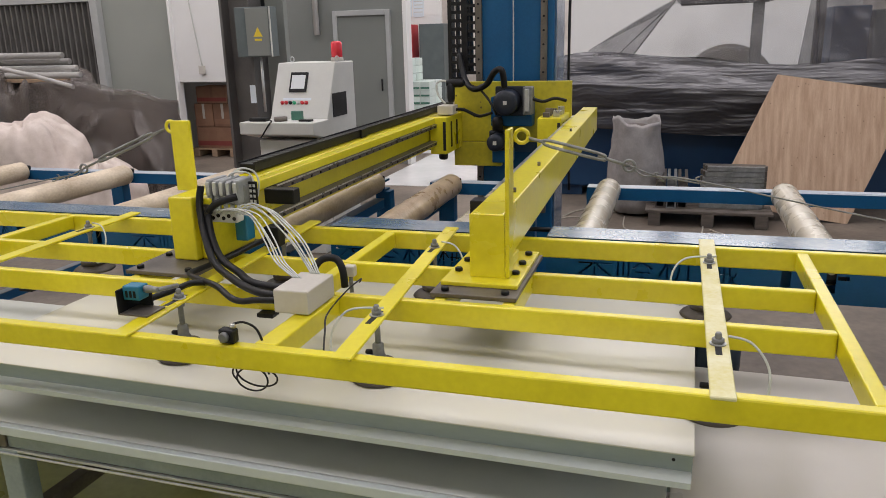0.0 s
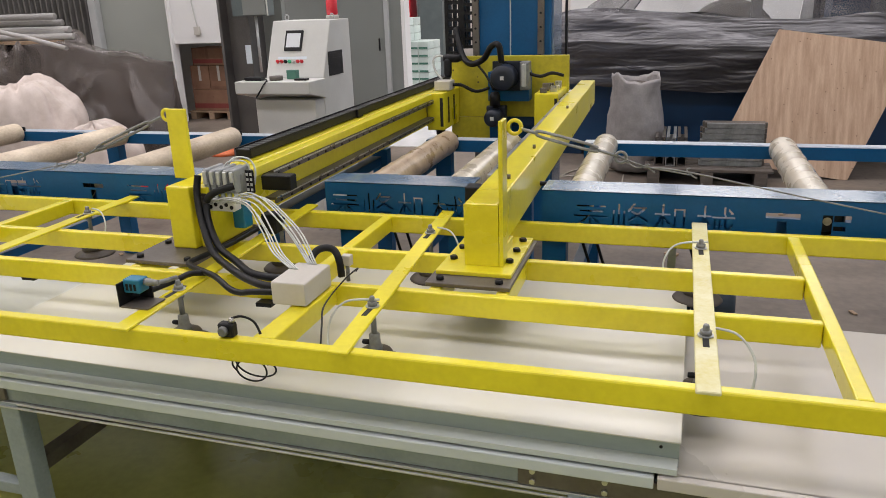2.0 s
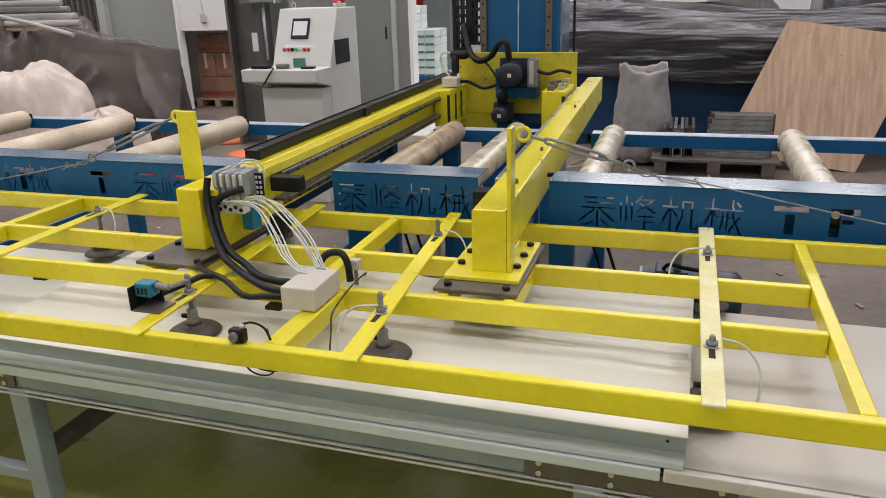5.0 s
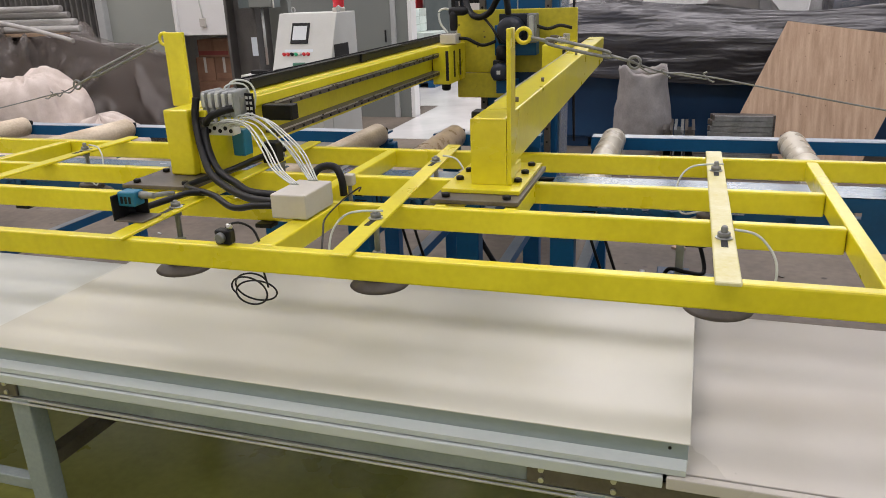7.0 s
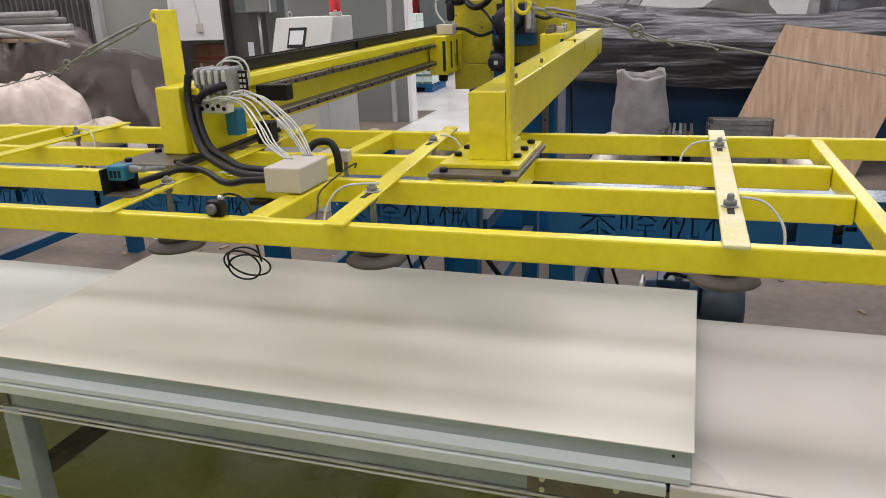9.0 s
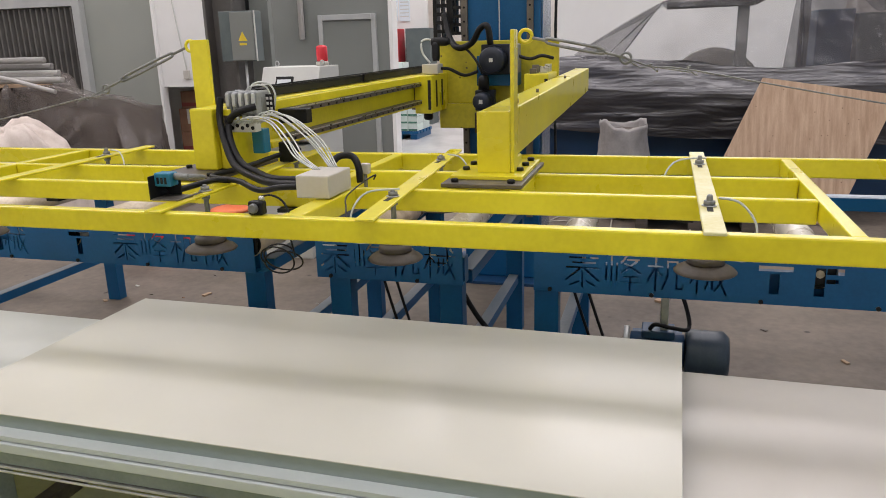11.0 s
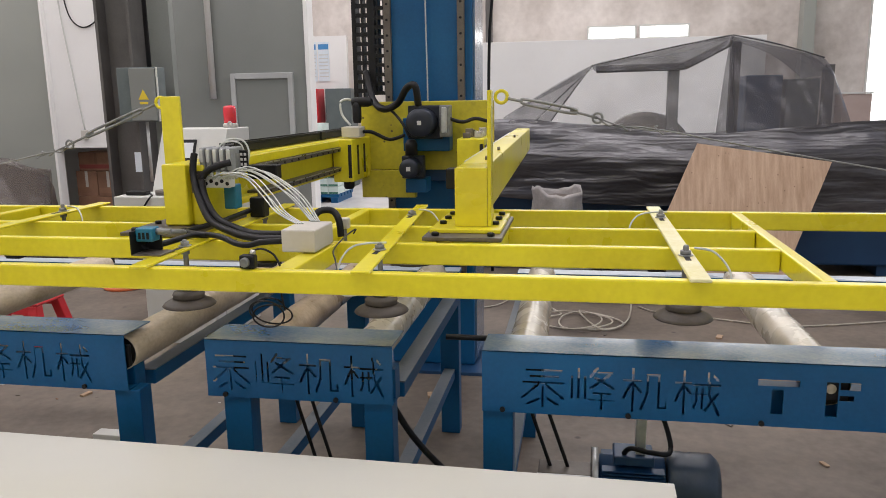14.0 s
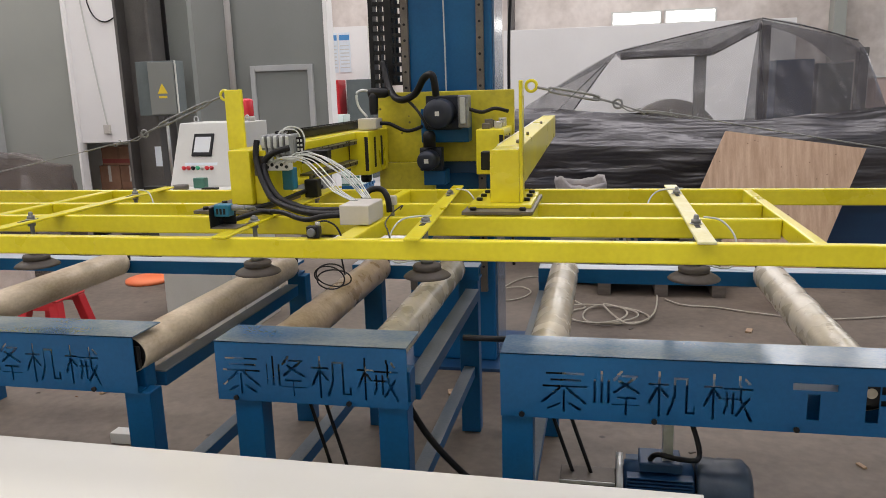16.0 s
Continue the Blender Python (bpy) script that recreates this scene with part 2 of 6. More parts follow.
PIPE_GREY = surface("dusty_grey_pipe", (0.20, 0.19, 0.18), (0.40, 0.385, 0.37), 0.55, scale=4, stretch=(0.3, 1, 1), per_object=0.2)
WOOD_DARK = surface("dark_weathered_wood", (0.075, 0.062, 0.052), (0.15, 0.125, 0.105), 0.8, scale=8, stretch=(1, 4, 4))
WOOD = surface("pallet_wood", (0.33, 0.22, 0.14), (0.46, 0.33, 0.22), 0.8, scale=8, stretch=(1, 4, 4))
TILE_BOX = surface("pale_green_box", (0.55, 0.66, 0.62), (0.70, 0.78, 0.74), 0.5, scale=8, per_object=0.15)
GREEN_BAND = surface("dark_green_band", (0.05, 0.16, 0.12), (0.08, 0.22, 0.16), 0.5)
POSTER = surface("poster_paper", (0.62, 0.70, 0.76), (0.74, 0.80, 0.85), 0.5, scale=9)
POSTER_BLUE = surface("poster_blue", (0.05, 0.22, 0.50), (0.08, 0.28, 0.58), 0.5)
LAMP_GLASS = glowing("window_daylight", (1.0, 0.99, 0.97), 2.2)
SCREEN = glowing("pale_screen", (0.62, 0.64, 0.66), 0.08)
SIGN_YELLOW = surface("warning_yellow", (0.70, 0.52, 0.03), (0.78, 0.6, 0.05), 0.5)
# for strips that paint the shade inside open slots
SLOT_BLACK = surface("black_recess", (0.006, 0.006, 0.006), (0.012, 0.012, 0.012), 0.7)


# ---- building blocks ----
def box_bm(x0, x1, y0, y1, z0, z1, bevel=0.003, bm=None):
    bm2 = bmesh.new()
    bmesh.ops.create_cube(bm2, size=1)
    for v in bm2.verts:
        v.co = ((x0 + x1) / 2 + v.co.x * (x1 - x0), (y0 + y1) / 2 + v.co.y * (y1 - y0), (z0 + z1) / 2 + v.co.z * (z1 - z0))
    if bevel:
        lim = min(x1 - x0, y1 - y0, z1 - z0) * 0.45
        bmesh.ops.bevel(bm2, geom=bm2.edges[:], offset=min(bevel, lim), segments=2, affect="EDGES", profile=0.5)
    return merge(bm, bm2)


def merge(bm, extra):
    if bm is None:
        return extra
    me = bpy.data.meshes.new("tmp")
    extra.to_mesh(me)
    extra.free()
    bm.from_mesh(me)
    bpy.data.meshes.remove(me)
    return bm


def lathe_bm(prof, at=(0, 0, 0), axis="z", n=24, bm=None):
    """A turned body: prof is rows of (radius, height) along the axis."""
    b2 = bmesh.new()
    rings = []
    for r, h in prof:
        ring = []
        for k in range(n):
            a = 2 * math.pi * k / n
            c, s = r * math.cos(a), r * math.sin(a)
            co = {"z": (c, s, h), "y": (c, h, s), "x": (h, c, s)}[axis]
            ring.append(b2.verts.new(Vector(co) + Vector(at)))
        rings.append(ring)
    for a, b in zip(rings, rings[1:]):
        for k in range(n):
            b2.faces.new((a[k], a[(k + 1) % n], b[(k + 1) % n], b[k]))
    b2.faces.new(rings[0])
    b2.faces.new(rings[-1])
    bmesh.ops.recalc_face_normals(b2, faces=b2.faces[:])
    for f in b2.faces:
        f.smooth = len(f.verts) == 4
    return merge(bm, b2)


def spline(pts, steps=8):
    """A smooth line through the points."""
    p = [Vector(q) for q in pts]
    if len(p) < 3:
        return p
    out = []
    for i in range(len(p) - 1):
        a, b, c, d = p[max(i - 1, 0)], p[i], p[i + 1], p[min(i + 2, len(p) - 1)]
        for k in range(steps):
            t = k / steps
            out.append(0.5 * (2 * b + (c - a) * t + (2 * a - 5 * b + 4 * c - d) * t * t + (3 * b - a - 3 * c + d) * t ** 3))
    return out + [p[-1]]


def hose_bm(pts, r, n=8, steps=8, bm=None):
    path = spline(pts, steps)
    b2 = bmesh.new()
    rings = []
    up = Vector((0.13, 0.27, 0.95))
    for i, q in enumerate(path):
        d = (path[min(i + 1, len(path) - 1)] - path[max(i - 1, 0)]).normalized()
        u = d.cross(up)
        u = (u if u.length > 0.05 else d.cross(Vector((1, 0, 0)))).normalized()
        w = d.cross(u)
        rings.append([b2.verts.new(q + r * (math.cos(2 * math.pi * k / n) * u + math.sin(2 * math.pi * k / n) * w)) for k in range(n)])
    for a, b in zip(rings, rings[1:]):
        for k in range(n):
            b2.faces.new((a[k], a[(k + 1) % n], b[(k + 1) % n], b[k])).smooth = True
    b2.faces.new(rings[0])
    b2.faces.new(rings[-1])
    bmesh.ops.recalc_face_normals(b2, faces=b2.faces[:])
    return merge(bm, b2)


def quad_prism_bm(poly, lo, hi, axis="x", bevel=0.0, bm=None):
    """A closed outline drawn along an axis from lo to hi."""
    b2 = bmesh.new()
    mk = {"x": lambda a, b, h: (h, a, b), "y": lambda a, b, h: (a, h, b), "z": lambda a, b, h: (a, b, h)}[axis]
    r0 = [b2.verts.new(mk(a, b, lo)) for a, b in poly]
    r1 = [b2.verts.new(mk(a, b, hi)) for a, b in poly]
    n = len(poly)
    b2.faces.new(r0)
    b2.faces.new(r1)
    for k in range(n):
        b2.faces.new((r0[k], r0[(k + 1) % n], r1[(k + 1) % n], r1[k]))
    bmesh.ops.recalc_face_normals(b2, faces=b2.faces[:])
    if bevel:
        bmesh.ops.bevel(b2, geom=b2.edges[:], offset=bevel, segments=2, affect="EDGES", profile=0.5)
    return merge(bm, b2)


def turned(bm, m):
    bmesh.ops.transform(bm, matrix=m, verts=bm.verts[:])
    return bm


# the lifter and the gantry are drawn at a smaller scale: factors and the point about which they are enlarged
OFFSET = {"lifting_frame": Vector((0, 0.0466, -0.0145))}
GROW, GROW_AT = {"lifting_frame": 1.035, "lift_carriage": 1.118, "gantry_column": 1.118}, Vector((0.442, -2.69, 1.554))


def root_of(ob):
    while ob.parent:
        ob = ob.parent
    return ob


def thing(name, at, label, category, group="", kind=""):
    ob = new(name)
    ob.empty_display_size = 0.1
    ob.location = at
    return tagged(ob, label, category, group, kind)


def part(name, bm, material, parent, label=""):
    """Links a bmesh, given in world metres, as one mesh under a thing or a part of it."""
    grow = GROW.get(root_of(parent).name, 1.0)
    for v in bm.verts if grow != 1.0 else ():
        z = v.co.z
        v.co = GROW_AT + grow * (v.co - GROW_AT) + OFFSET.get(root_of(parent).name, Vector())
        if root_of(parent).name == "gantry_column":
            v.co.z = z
    bmesh.ops.translate(bm, vec=-Vector(root_of(parent).location), verts=bm.verts[:])
    me = bpy.data.meshes.new(name)
    bm.to_mesh(me)
    bm.free()
    me.materials.append(material)
    ob = new(name, me)
    ob.parent = parent
    return tagged(ob, label)


def solo(name, bm, material, label, category="", group="", kind=""):
    """Links a bmesh, given in world metres, as a thing of one mesh with its origin at its base."""
    co = np.array([v.co[:] for v in bm.verts])
    at = Vector(((co[:, 0].min() + co[:, 0].max()) / 2, (co[:, 1].min() + co[:, 1].max()) / 2, co[:, 2].min()))
    bmesh.ops.translate(bm, vec=-at, verts=bm.verts[:])
    me = bpy.data.meshes.new(name)
    bm.to_mesh(me)
    bm.free()
    me.materials.append(material)
    ob = new(name, me)
    ob.location = at
    return tagged(ob, label, category, group, kind)


def structure(name, bm, material, label):
    return solo(name, bm, material, label, "", "", "structure")


# ---- the hall ----
structure("floor", box_bm(-14, 9, -6, 15, -0.2, 0, 0), CONCRETE, "dusty grey-brown concrete factory floor")
structure("floor_paint", box_bm(-6, 6, -5.9, -0.55, 0.0, 0.004, 0), GREEN_FLOOR, "glossy olive green painted floor strip")
structure("wall_back", box_bm(-14, 9, 12.92, 13.2, 0, 7.2, 0), WALL_BACK, "stained cream plaster back wall of the hall")
structure("wall_left", box_bm(-14.3, -14, -6, 14.3, 0, 7.2, 0), WALL_BACK, "plain cream side wall")
# front and right walls are out of view, added to close the hall
structure("wall_front", box_bm(-14.3, 9.3, -6.3, -6, 0, 7.2, 0), WALL_WHITE, "unseen plain white end wall behind the stand")
for _n, _a in (("wall_right", (8.7, 9.0, -6, 14, 0, 1.6)), ("wall_right_upper", (8.7, 9.0, -6, 14, 4.6, 7.2))):
    structure(_n, box_bm(*_a, 0), WALL_WHITE, "unseen plain white side wall with an assumed window band")
# unseen roof, added with four long slots that let the light in
for _i, (_a, _b) in enumerate(((-6.3, -3.6), (-2.0, 1.4), (3.0, 4.6), (6.2, 9.6), (11.2, 14.3))):
    structure("ceiling" if not _i else f"ceiling_{_i}", box_bm(-14.3, 9.3, _a, _b, 7.0, 7.1, 0), WALL_WHITE, "unseen white roof between the assumed roof lights")


# ---- roller tables ----
H_TOP, H_LOW = 0.88, 0.693


CELL = 0.0031
# strokes of the cut-out sign, as x and y of both ends on a unit square
MARK_ONE = ((.1, .12, .95, .12), (.2, .27, .88, .27), (.02, .42, 1, .42), (.40, .47, 0, .80), (.58, .47, 1, .80), (.5, .52, .5, .98), (.14, .95, .40, .82), (.62, .80, .88, .95))
MARK_TWO = ((0, .25, 0, .75), (.16, .05, .16, .75), (.32, .25, .32, .75), (.60, .02, .44, .22), (.62, .12, .95, .12), (.9, .16, .45, .5), (.55, .24, 1, .5), (.52, .62, .92, .62), (.42, .78, 1, .78), (.71, .66, .71, 1))
MARK_THREE = ((0, .28, .42, .28), (.22, 0, .22, 1), (.19, .34, 0, .7), (.27, .38, .42, .55), (.56, .12, .56, .55), (.56, .55, .42, .95), (.56, .12, .82, .12), (.82, .12, .82, .88), (.82, .9, 1, .9), (1, .9, 1, .75))
MARK_FOUR = ((0, .28, .36, .28), (.18, 0, .18, 1), (.16, .34, 0, .7), (.23, .38, .34, .52), (.42, .3, 1, .3), (.42, .52, .7, .52), (.48, .4, .48, .65), (.48, .65, .42, .85), (.62, .4, .62, .85), (.74, .02, .78, .55), (.78, .55, 1, .98), (.95, .5, .68, .9), (.86, .08, .95, .18))


def slot_cells(x0, face_x0, cell):
    """Cut-outs of the sign on the front sheet: four groups of thin strokes, as cells of the sheet's grid."""
    cut = set()
    for g, strokes in enumerate((MARK_ONE, MARK_TWO, MARK_THREE, MARK_FOUR)):
        gx = (x0 + g * 0.1435 - face_x0) / cell
        for a, b, c, d in strokes:
            ax, ay, cx, cy = a * 0.118 / cell, 0.036 / cell + b * 0.125 / cell, c * 0.118 / cell, 0.036 / cell + d * 0.125 / cell
            n = int(max(abs(cx - ax), abs(cy - ay)) * 3) + 2
            for k in range(n):
                px, py = gx + ax + (cx - ax) * k / (n - 1), ay + (cy - ay) * k / (n - 1)
                cut |= {(int(px), int(py)), (int(px + 0.9), int(py)), (int(px), int(py + 0.9)), (int(px + 0.9), int(py + 0.9))}
    return cut


def sheet_face_bm(x0, x1, cut, cell):
    """The front sheet as a grid of cells, with the cut cells left open and the sheet's thickness behind."""
    b2 = bmesh.new()
    nx, nz = int(round((x1 - x0) / cell)), int(round((H_TOP - H_LOW) / cell))
    dz = (H_TOP - H_LOW) / nz
    done = {}

    def vert(i, j, y):
        key = (i, j, y)
        if key not in done:
            done[key] = b2.verts.new((x0 + (x1 - x0) * i / nx, y, H_TOP - j * dz))
        return done[key]

    # join whole plain columns into one strip, keep cells only where something is cut
    used = {i for i, _ in cut}
    i = 0
    while i < nx:
        if i not in used:
            k = i
            while k < nx and k not in used:
                k += 1
            for y in (0.0, 0.003):
                b2.faces.new((vert(i, 0, y), vert(k, 0, y), vert(k, nz, y), vert(i, nz, y)))
            i = k
            continue
        for j in range(nz):
            if (i, j) in cut:
                continue
            for y in (0.0, 0.003):
                b2.faces.new((vert(i, j, y), vert(i + 1, j, y), vert(i + 1, j + 1, y), vert(i, j + 1, y)))
            for (ci, cj, p, q) in ((i - 1, j, (i, j), (i, j + 1)), (i + 1, j, (i + 1, j), (i + 1, j + 1)), (i, j - 1, (i, j), (i + 1, j)), (i, j + 1, (i, j + 1), (i + 1, j + 1))):
                if (ci, cj) in cut:
                    b2.faces.new((vert(*p, 0.0), vert(*q, 0.0), vert(*q, 0.003), vert(*p, 0.003)))
        i += 1
    bmesh.ops.recalc_face_normals(b2, faces=b2.faces[:])
    return b2


def roller(x, table, material, y0=0.05, y1=1.30, r=0.062, tilt=0.0, wrap=False):
    prof = [(0.014, y0 - 0.03), (0.014, y0), (r * 0.96, y0), (r, y0 + 0.006)]
    k = 26
    for i in range(1, k):
        t = i / k
        prof.append((r * (1 + (0.035 * random.uniform(-1, 1) if wrap else 0.006 * random.uniform(-1, 1))), y0 + (y1 - y0) * t))
    prof += [(r, y1 - 0.006), (r * 0.96, y1), (0.014, y1), (0.014, y1 + 0.03)]
    bm = lathe_bm(prof, (x, 0, 0.803), "y", 24)
    if tilt:
        turned(bm, Matrix.Translation((x, 0.6, 0)) @ Matrix.Rotation(tilt, 4, "Z") @ Matrix.Translation((-x, -0.6, 0)))
    ob = part("roller", bm, material, table)
    # black disc stands for the shade inside the open tube
    part("end_cap", lathe_bm([(r * 0.9, y0 - 0.004), (r * 0.9, y0 - 0.0005)], (x, 0, 0.803), "y", 20), BLACK, ob, "black disc for the dark inside of the hollow roller")
    for y in (y0 - 0.028, y1 + 0.012):
        part("bearing_block", box_bm(x - 0.05, x + 0.05, y, y + 0.016, 0.765, 0.84, 0.006), BLACK, ob, "black roller bearing block")
    return ob


def roller_table(x0, x1, rollers, legs, marks, label):
    t = thing("roller_table", ((x0 + x1) / 2, 0.65, 0), label, "roller conveyor", "blue roller tables")
    cell = CELL
    cut = set()
    for kind, mx in marks:
        if kind == "bars":
            cut |= slot_cells(mx, x0, cell)
        else:
            bars = ((0, 0.052, 0.108, 0.070), (0.036, 0.078, 0.066, 0.150)) if kind == "wide" else ((0, 0.050, 0.030, 0.150), (0.034, 0.050, 0.085, 0.073), (0.034, 0.088, 0.070, 0.105))
            cut |= {(i, j) for a, b, d, e in bars for i in range(int((mx - x0 + a) / cell), int((mx - x0 + d) / cell)) for j in range(int(b / cell), int(e / cell))}
    nz = int(round((H_TOP - H_LOW) / cell))
    cut = {(i, j) for i, j in cut if 1 < i < int((x1 - x0) / cell) - 1 and j < nz - 1}
    part("front_sheet", sheet_face_bm(x0, x1, cut, cell), BLUE, t, "blue painted sheet with cut-out marks")
    part("top_sheet", box_bm(x0, x1, 0.0, 0.158, H_TOP - 0.003, H_TOP + 0.001, 0), BLUE_WORN, t, "scuffed shiny blue top sheet")
    part("bottom_flange", box_bm(x0, x1, 0.004, 0.05, H_LOW, H_LOW + 0.004, 0), BLUE, t)
    part("inner_beam", box_bm(x0 + 0.005, x1 - 0.005, 0.052, 0.112, H_LOW - 0.012, 0.788, 0.003), BLUE, t)
    part("rear_beam", quad_prism_bm([(1.31, 0.748), (1.40, 0.748), (1.40, 0.758), (1.32, 0.758), (1.32, 0.80), (1.40, 0.80), (1.40, 0.81), (1.31, 0.81)], x0, x1, "x"), BLUE, t, "blue channel beam")
    # thin pale strip along the whole top of the rear beam
    part("beam_cap", box_bm(x0 + 0.002, x1 - 0.002, 1.311, 1.399, 0.8105, 0.8125, 0), BEAM_PALE, t, "pale beam top")
    for x in (x0 + 0.03, x1 - 0.03):
        part("side_rail", box_bm(x - 0.028, x + 0.028, 0.16, 1.31, 0.655, 0.705, 0.004), BLUE, t)
        # thin grey strip along the top of each rail
        part("rail_cap", box_bm(x - 0.03, x + 0.03, 0.16, 1.308, 0.7055, 0.71, 0.001), RAIL_GREY, t, "grey rail top")
    for lx in legs:
        part("leg", box_bm(lx - 0.045, lx + 0.045, 0.012, 0.082, 0, H_LOW - 0.001, 0.004), BLUE, t)
        part("leg", box_bm(lx - 0.045, lx + 0.045, 1.32, 1.39, 0, 0.748, 0.004), BLUE, t)
        part("lower_rail", box_bm(lx - 0.025, lx + 0.025, 0.083, 1.319, 0.28, 0.328, 0.004), BLUE, t)
        part("rail_cap", box_bm(lx - 0.026, lx + 0.026, 0.085, 1.317, 0.3285, 0.332, 0.001), RAIL_GREY, t, "grey rail top")
        part("foot_plate", box_bm(lx - 0.06, lx + 0.06, -0.005, 0.10, 0, 0.008, 0), BLUE_DEEP, t)
    x = x0 + 0.06
    while x < x1:
        part("edge_bolt", lathe_bm([(0.008, -0.007), (0.008, 0.0)], (x, 0, 0.702), "y", 8), BLACK, t)
        x += 0.36
    for args in rollers:
        roller(args[0], t, args[1], **(args[2] if len(args) > 2 else {}))
    return t


long_table = roller_table(0.0, 3.4, [(0.115, PALE_TUBE), (0.96, PALE_TUBE, {"wrap": True, "tilt": 0.0}), (1.85, PALE_TUBE), (2.7, CARD_TUBE)], (0.045, 1.95, 3.3), (("bars", 0.116), ("wide", 0.768), ("short", 0.945)),
             "long blue steel roller table with pale dusty rollers")
part("drive_shaft", lathe_bm([(0.009, -0.135), (0.009, -0.001)], (0, 0.17, 0.862), "x", 10), BLACK, long_table, "black drive shaft end")
roller_table(-0.87, -0.27, [(-0.74, BROWN_WRAP, {"wrap": True}), (-0.39, PALE_TUBE)], (-0.78, -0.322), (("bars", -0.849),),
             "short blue steel roller table with one brown taped roller")
roller_table(-4.6, -1.146, [(-1.195, CARD_TUBE), (-2.09, CARD_TUBE), (-2.90, CARD_TUBE), (-3.72, CARD_TUBE)], (-4.5, -3.0, -1.16), (("bars", -1.825), ("wide", -2.05), ("short", -2.45), ("bars", -2.84)),
             "long blue steel roller table with kraft wrapped rollers")

# ---- stand with the sheets ----
stand = thing("sheet_stand", (-0.6, -0.75, 0), "grey-green steel stand under the stacked sheets", "work stand")
for y0, y1 in ((-1.19, -1.15), (-0.38, -0.34)):
    part("side_beam", box_bm(-3.6, 2.8, y0, y1, 0.470, 0.532, 0.003), GREY_FRAME, stand)
part("edge_strip", box_bm(-3.6, 2.8, -1.199, -1.188, 0.462, 0.4695, 0.001), ZINC, stand, "bright zinc edge strip")
part("edge_strip", box_bm(-3.6, 2.8, -1.206, -1.2, 0.453, 0.4585, 0.001), ZINC, stand, "bright zinc edge strip")
for x in (-3.4, -1.382, 0.30, 2.2):
    for y in (-1.17, -0.36):
        part("leg", box_bm(x - 0.035, x + 0.035, y - 0.03, y + 0.03, 0, 0.469, 0.004), GREY_FRAME, stand)
    # cross rails darker than the frame: shade under the stand put into their colour
    part("cross_rail", box_bm(x - 0.025, x + 0.025, -1.138, -0.392, 0.20, 0.25, 0.004), STEEL_DARK, stand)
for y, xr in ((-1.17, -1.42), (-0.36, 2.16)):
    part("long_rail", box_bm(-3.36, xr, y - 0.02, y + 0.02, 0.13, 0.17, 0.004), GREY_FRAME, stand)
for xa, xb in ((0.15, 0.62), (-1.74, -1.385)):
    pl = part("joint_plate", box_bm(xa, xb, -1.2, -1.1905, 0.474, 0.530, 0.002), STEEL_DARK, stand, "dark steel joint plate")
    for x in (xa + 0.035, xa + 0.2, xb - 0.035):
        for z in (0.487, 0.515):
            part("bolt", lathe_bm([(0.007, -0.006), (0.007, 0)], (x, -1.2005, z), "y", 8), STEEL, pl)

low_l = thing("wall_sheet", (-1.55, -0.75, 0.533), "pale grey-green metal faced sheet lying on the stand", "panel", "stacked sheets")
part("core", box_bm(-3.55, 0.455, -1.186, -0.32, 0.5335, 0.551, 0.002), LOWER_PANEL, low_l)
part("front_lip", box_bm(-3.55, 0.455, -1.212, -1.1905, 0.522, 0.551, 0.003), PANEL_LIP, low_l, "pale folded front lip")
low_r = thing("wall_sheet", (1.6, -0.75, 0.533), "cream-white metal faced sheet lying on the stand", "panel", "stacked sheets")
part("core", box_bm(0.462, 2.75, -1.186, -0.30, 0.5335, 0.5525, 0.002), PINK_PANEL, low_r)
part("front_lip", box_bm(0.462, 2.75, -1.212, -1.1905, 0.522, 0.552, 0.003), PINK_PANEL, low_r)

panel = thing("sandwich_panel", (-0.52, -0.70, 0.553), "cream-white sandwich panel with grey-green folded edges", "panel", "stacked sheets")
part("top_skin", box_bm(-1.56, 0.507, -1.178, -0.23, 0.6185, 0.622, 0.001), WHITE_PANEL, panel, "cream-white sheet skin")
part("core", box_bm(-1.557, 0.504, -1.170, -0.236, 0.572, 0.618, 0.002), PANEL_SIDE, panel, "grey-green steel edge")
part("front_lip", quad_prism_bm([(-1.1705, 0.5535), (-1.1705, 0.577), (-1.186, 0.574), (-1.203, 0.569), (-1.203, 0.5545)], -1.557, 0.502, "x"), PANEL_LIP, panel, "pale folded lower lip")
part("bottom_skin", box_bm(-1.557, 0.504, -1.170, -0.236, 0.5535, 0.5715, 0.001), PANEL_LIP, panel)
part("pin_hole", lathe_bm([(0.004, -0.001), (0.004, 0.001)], (0.465, -1.1708, 0.602), "y", 8), BLACK, panel)

# the stand and its sheets stand a little askew to the roller tables
ASKEW, PIVOT = -1.0, Vector((0.5, -1.18, 0))


def askew(at):
    return PIVOT + Matrix.Rotation(radians(ASKEW), 3, "Z") @ (Vector(at) - PIVOT)


for _ob in (stand, low_l, low_r, panel):
    _at = askew(_ob.location)
    _ob.matrix_world = pose(_at.x, _at.y, _at.z, 0, 0, ASKEW)

# ---- lifting frame with its two arms; it slides and rises as one ----
lifter = thing("lifting_frame", (-0.45, -0.76, 0.625), "lemon yellow steel lifting frame with suction cups on two long arms", "vacuum lifter")
ZT = 0.78


def beam(name, x0, x1, y0, y1, h, mat=YELLOW, z=ZT, label="", bevel=0.005):
    return part(name, box_bm(x0, x1, y0, y1, z - h, z, bevel), mat, lifter, label)


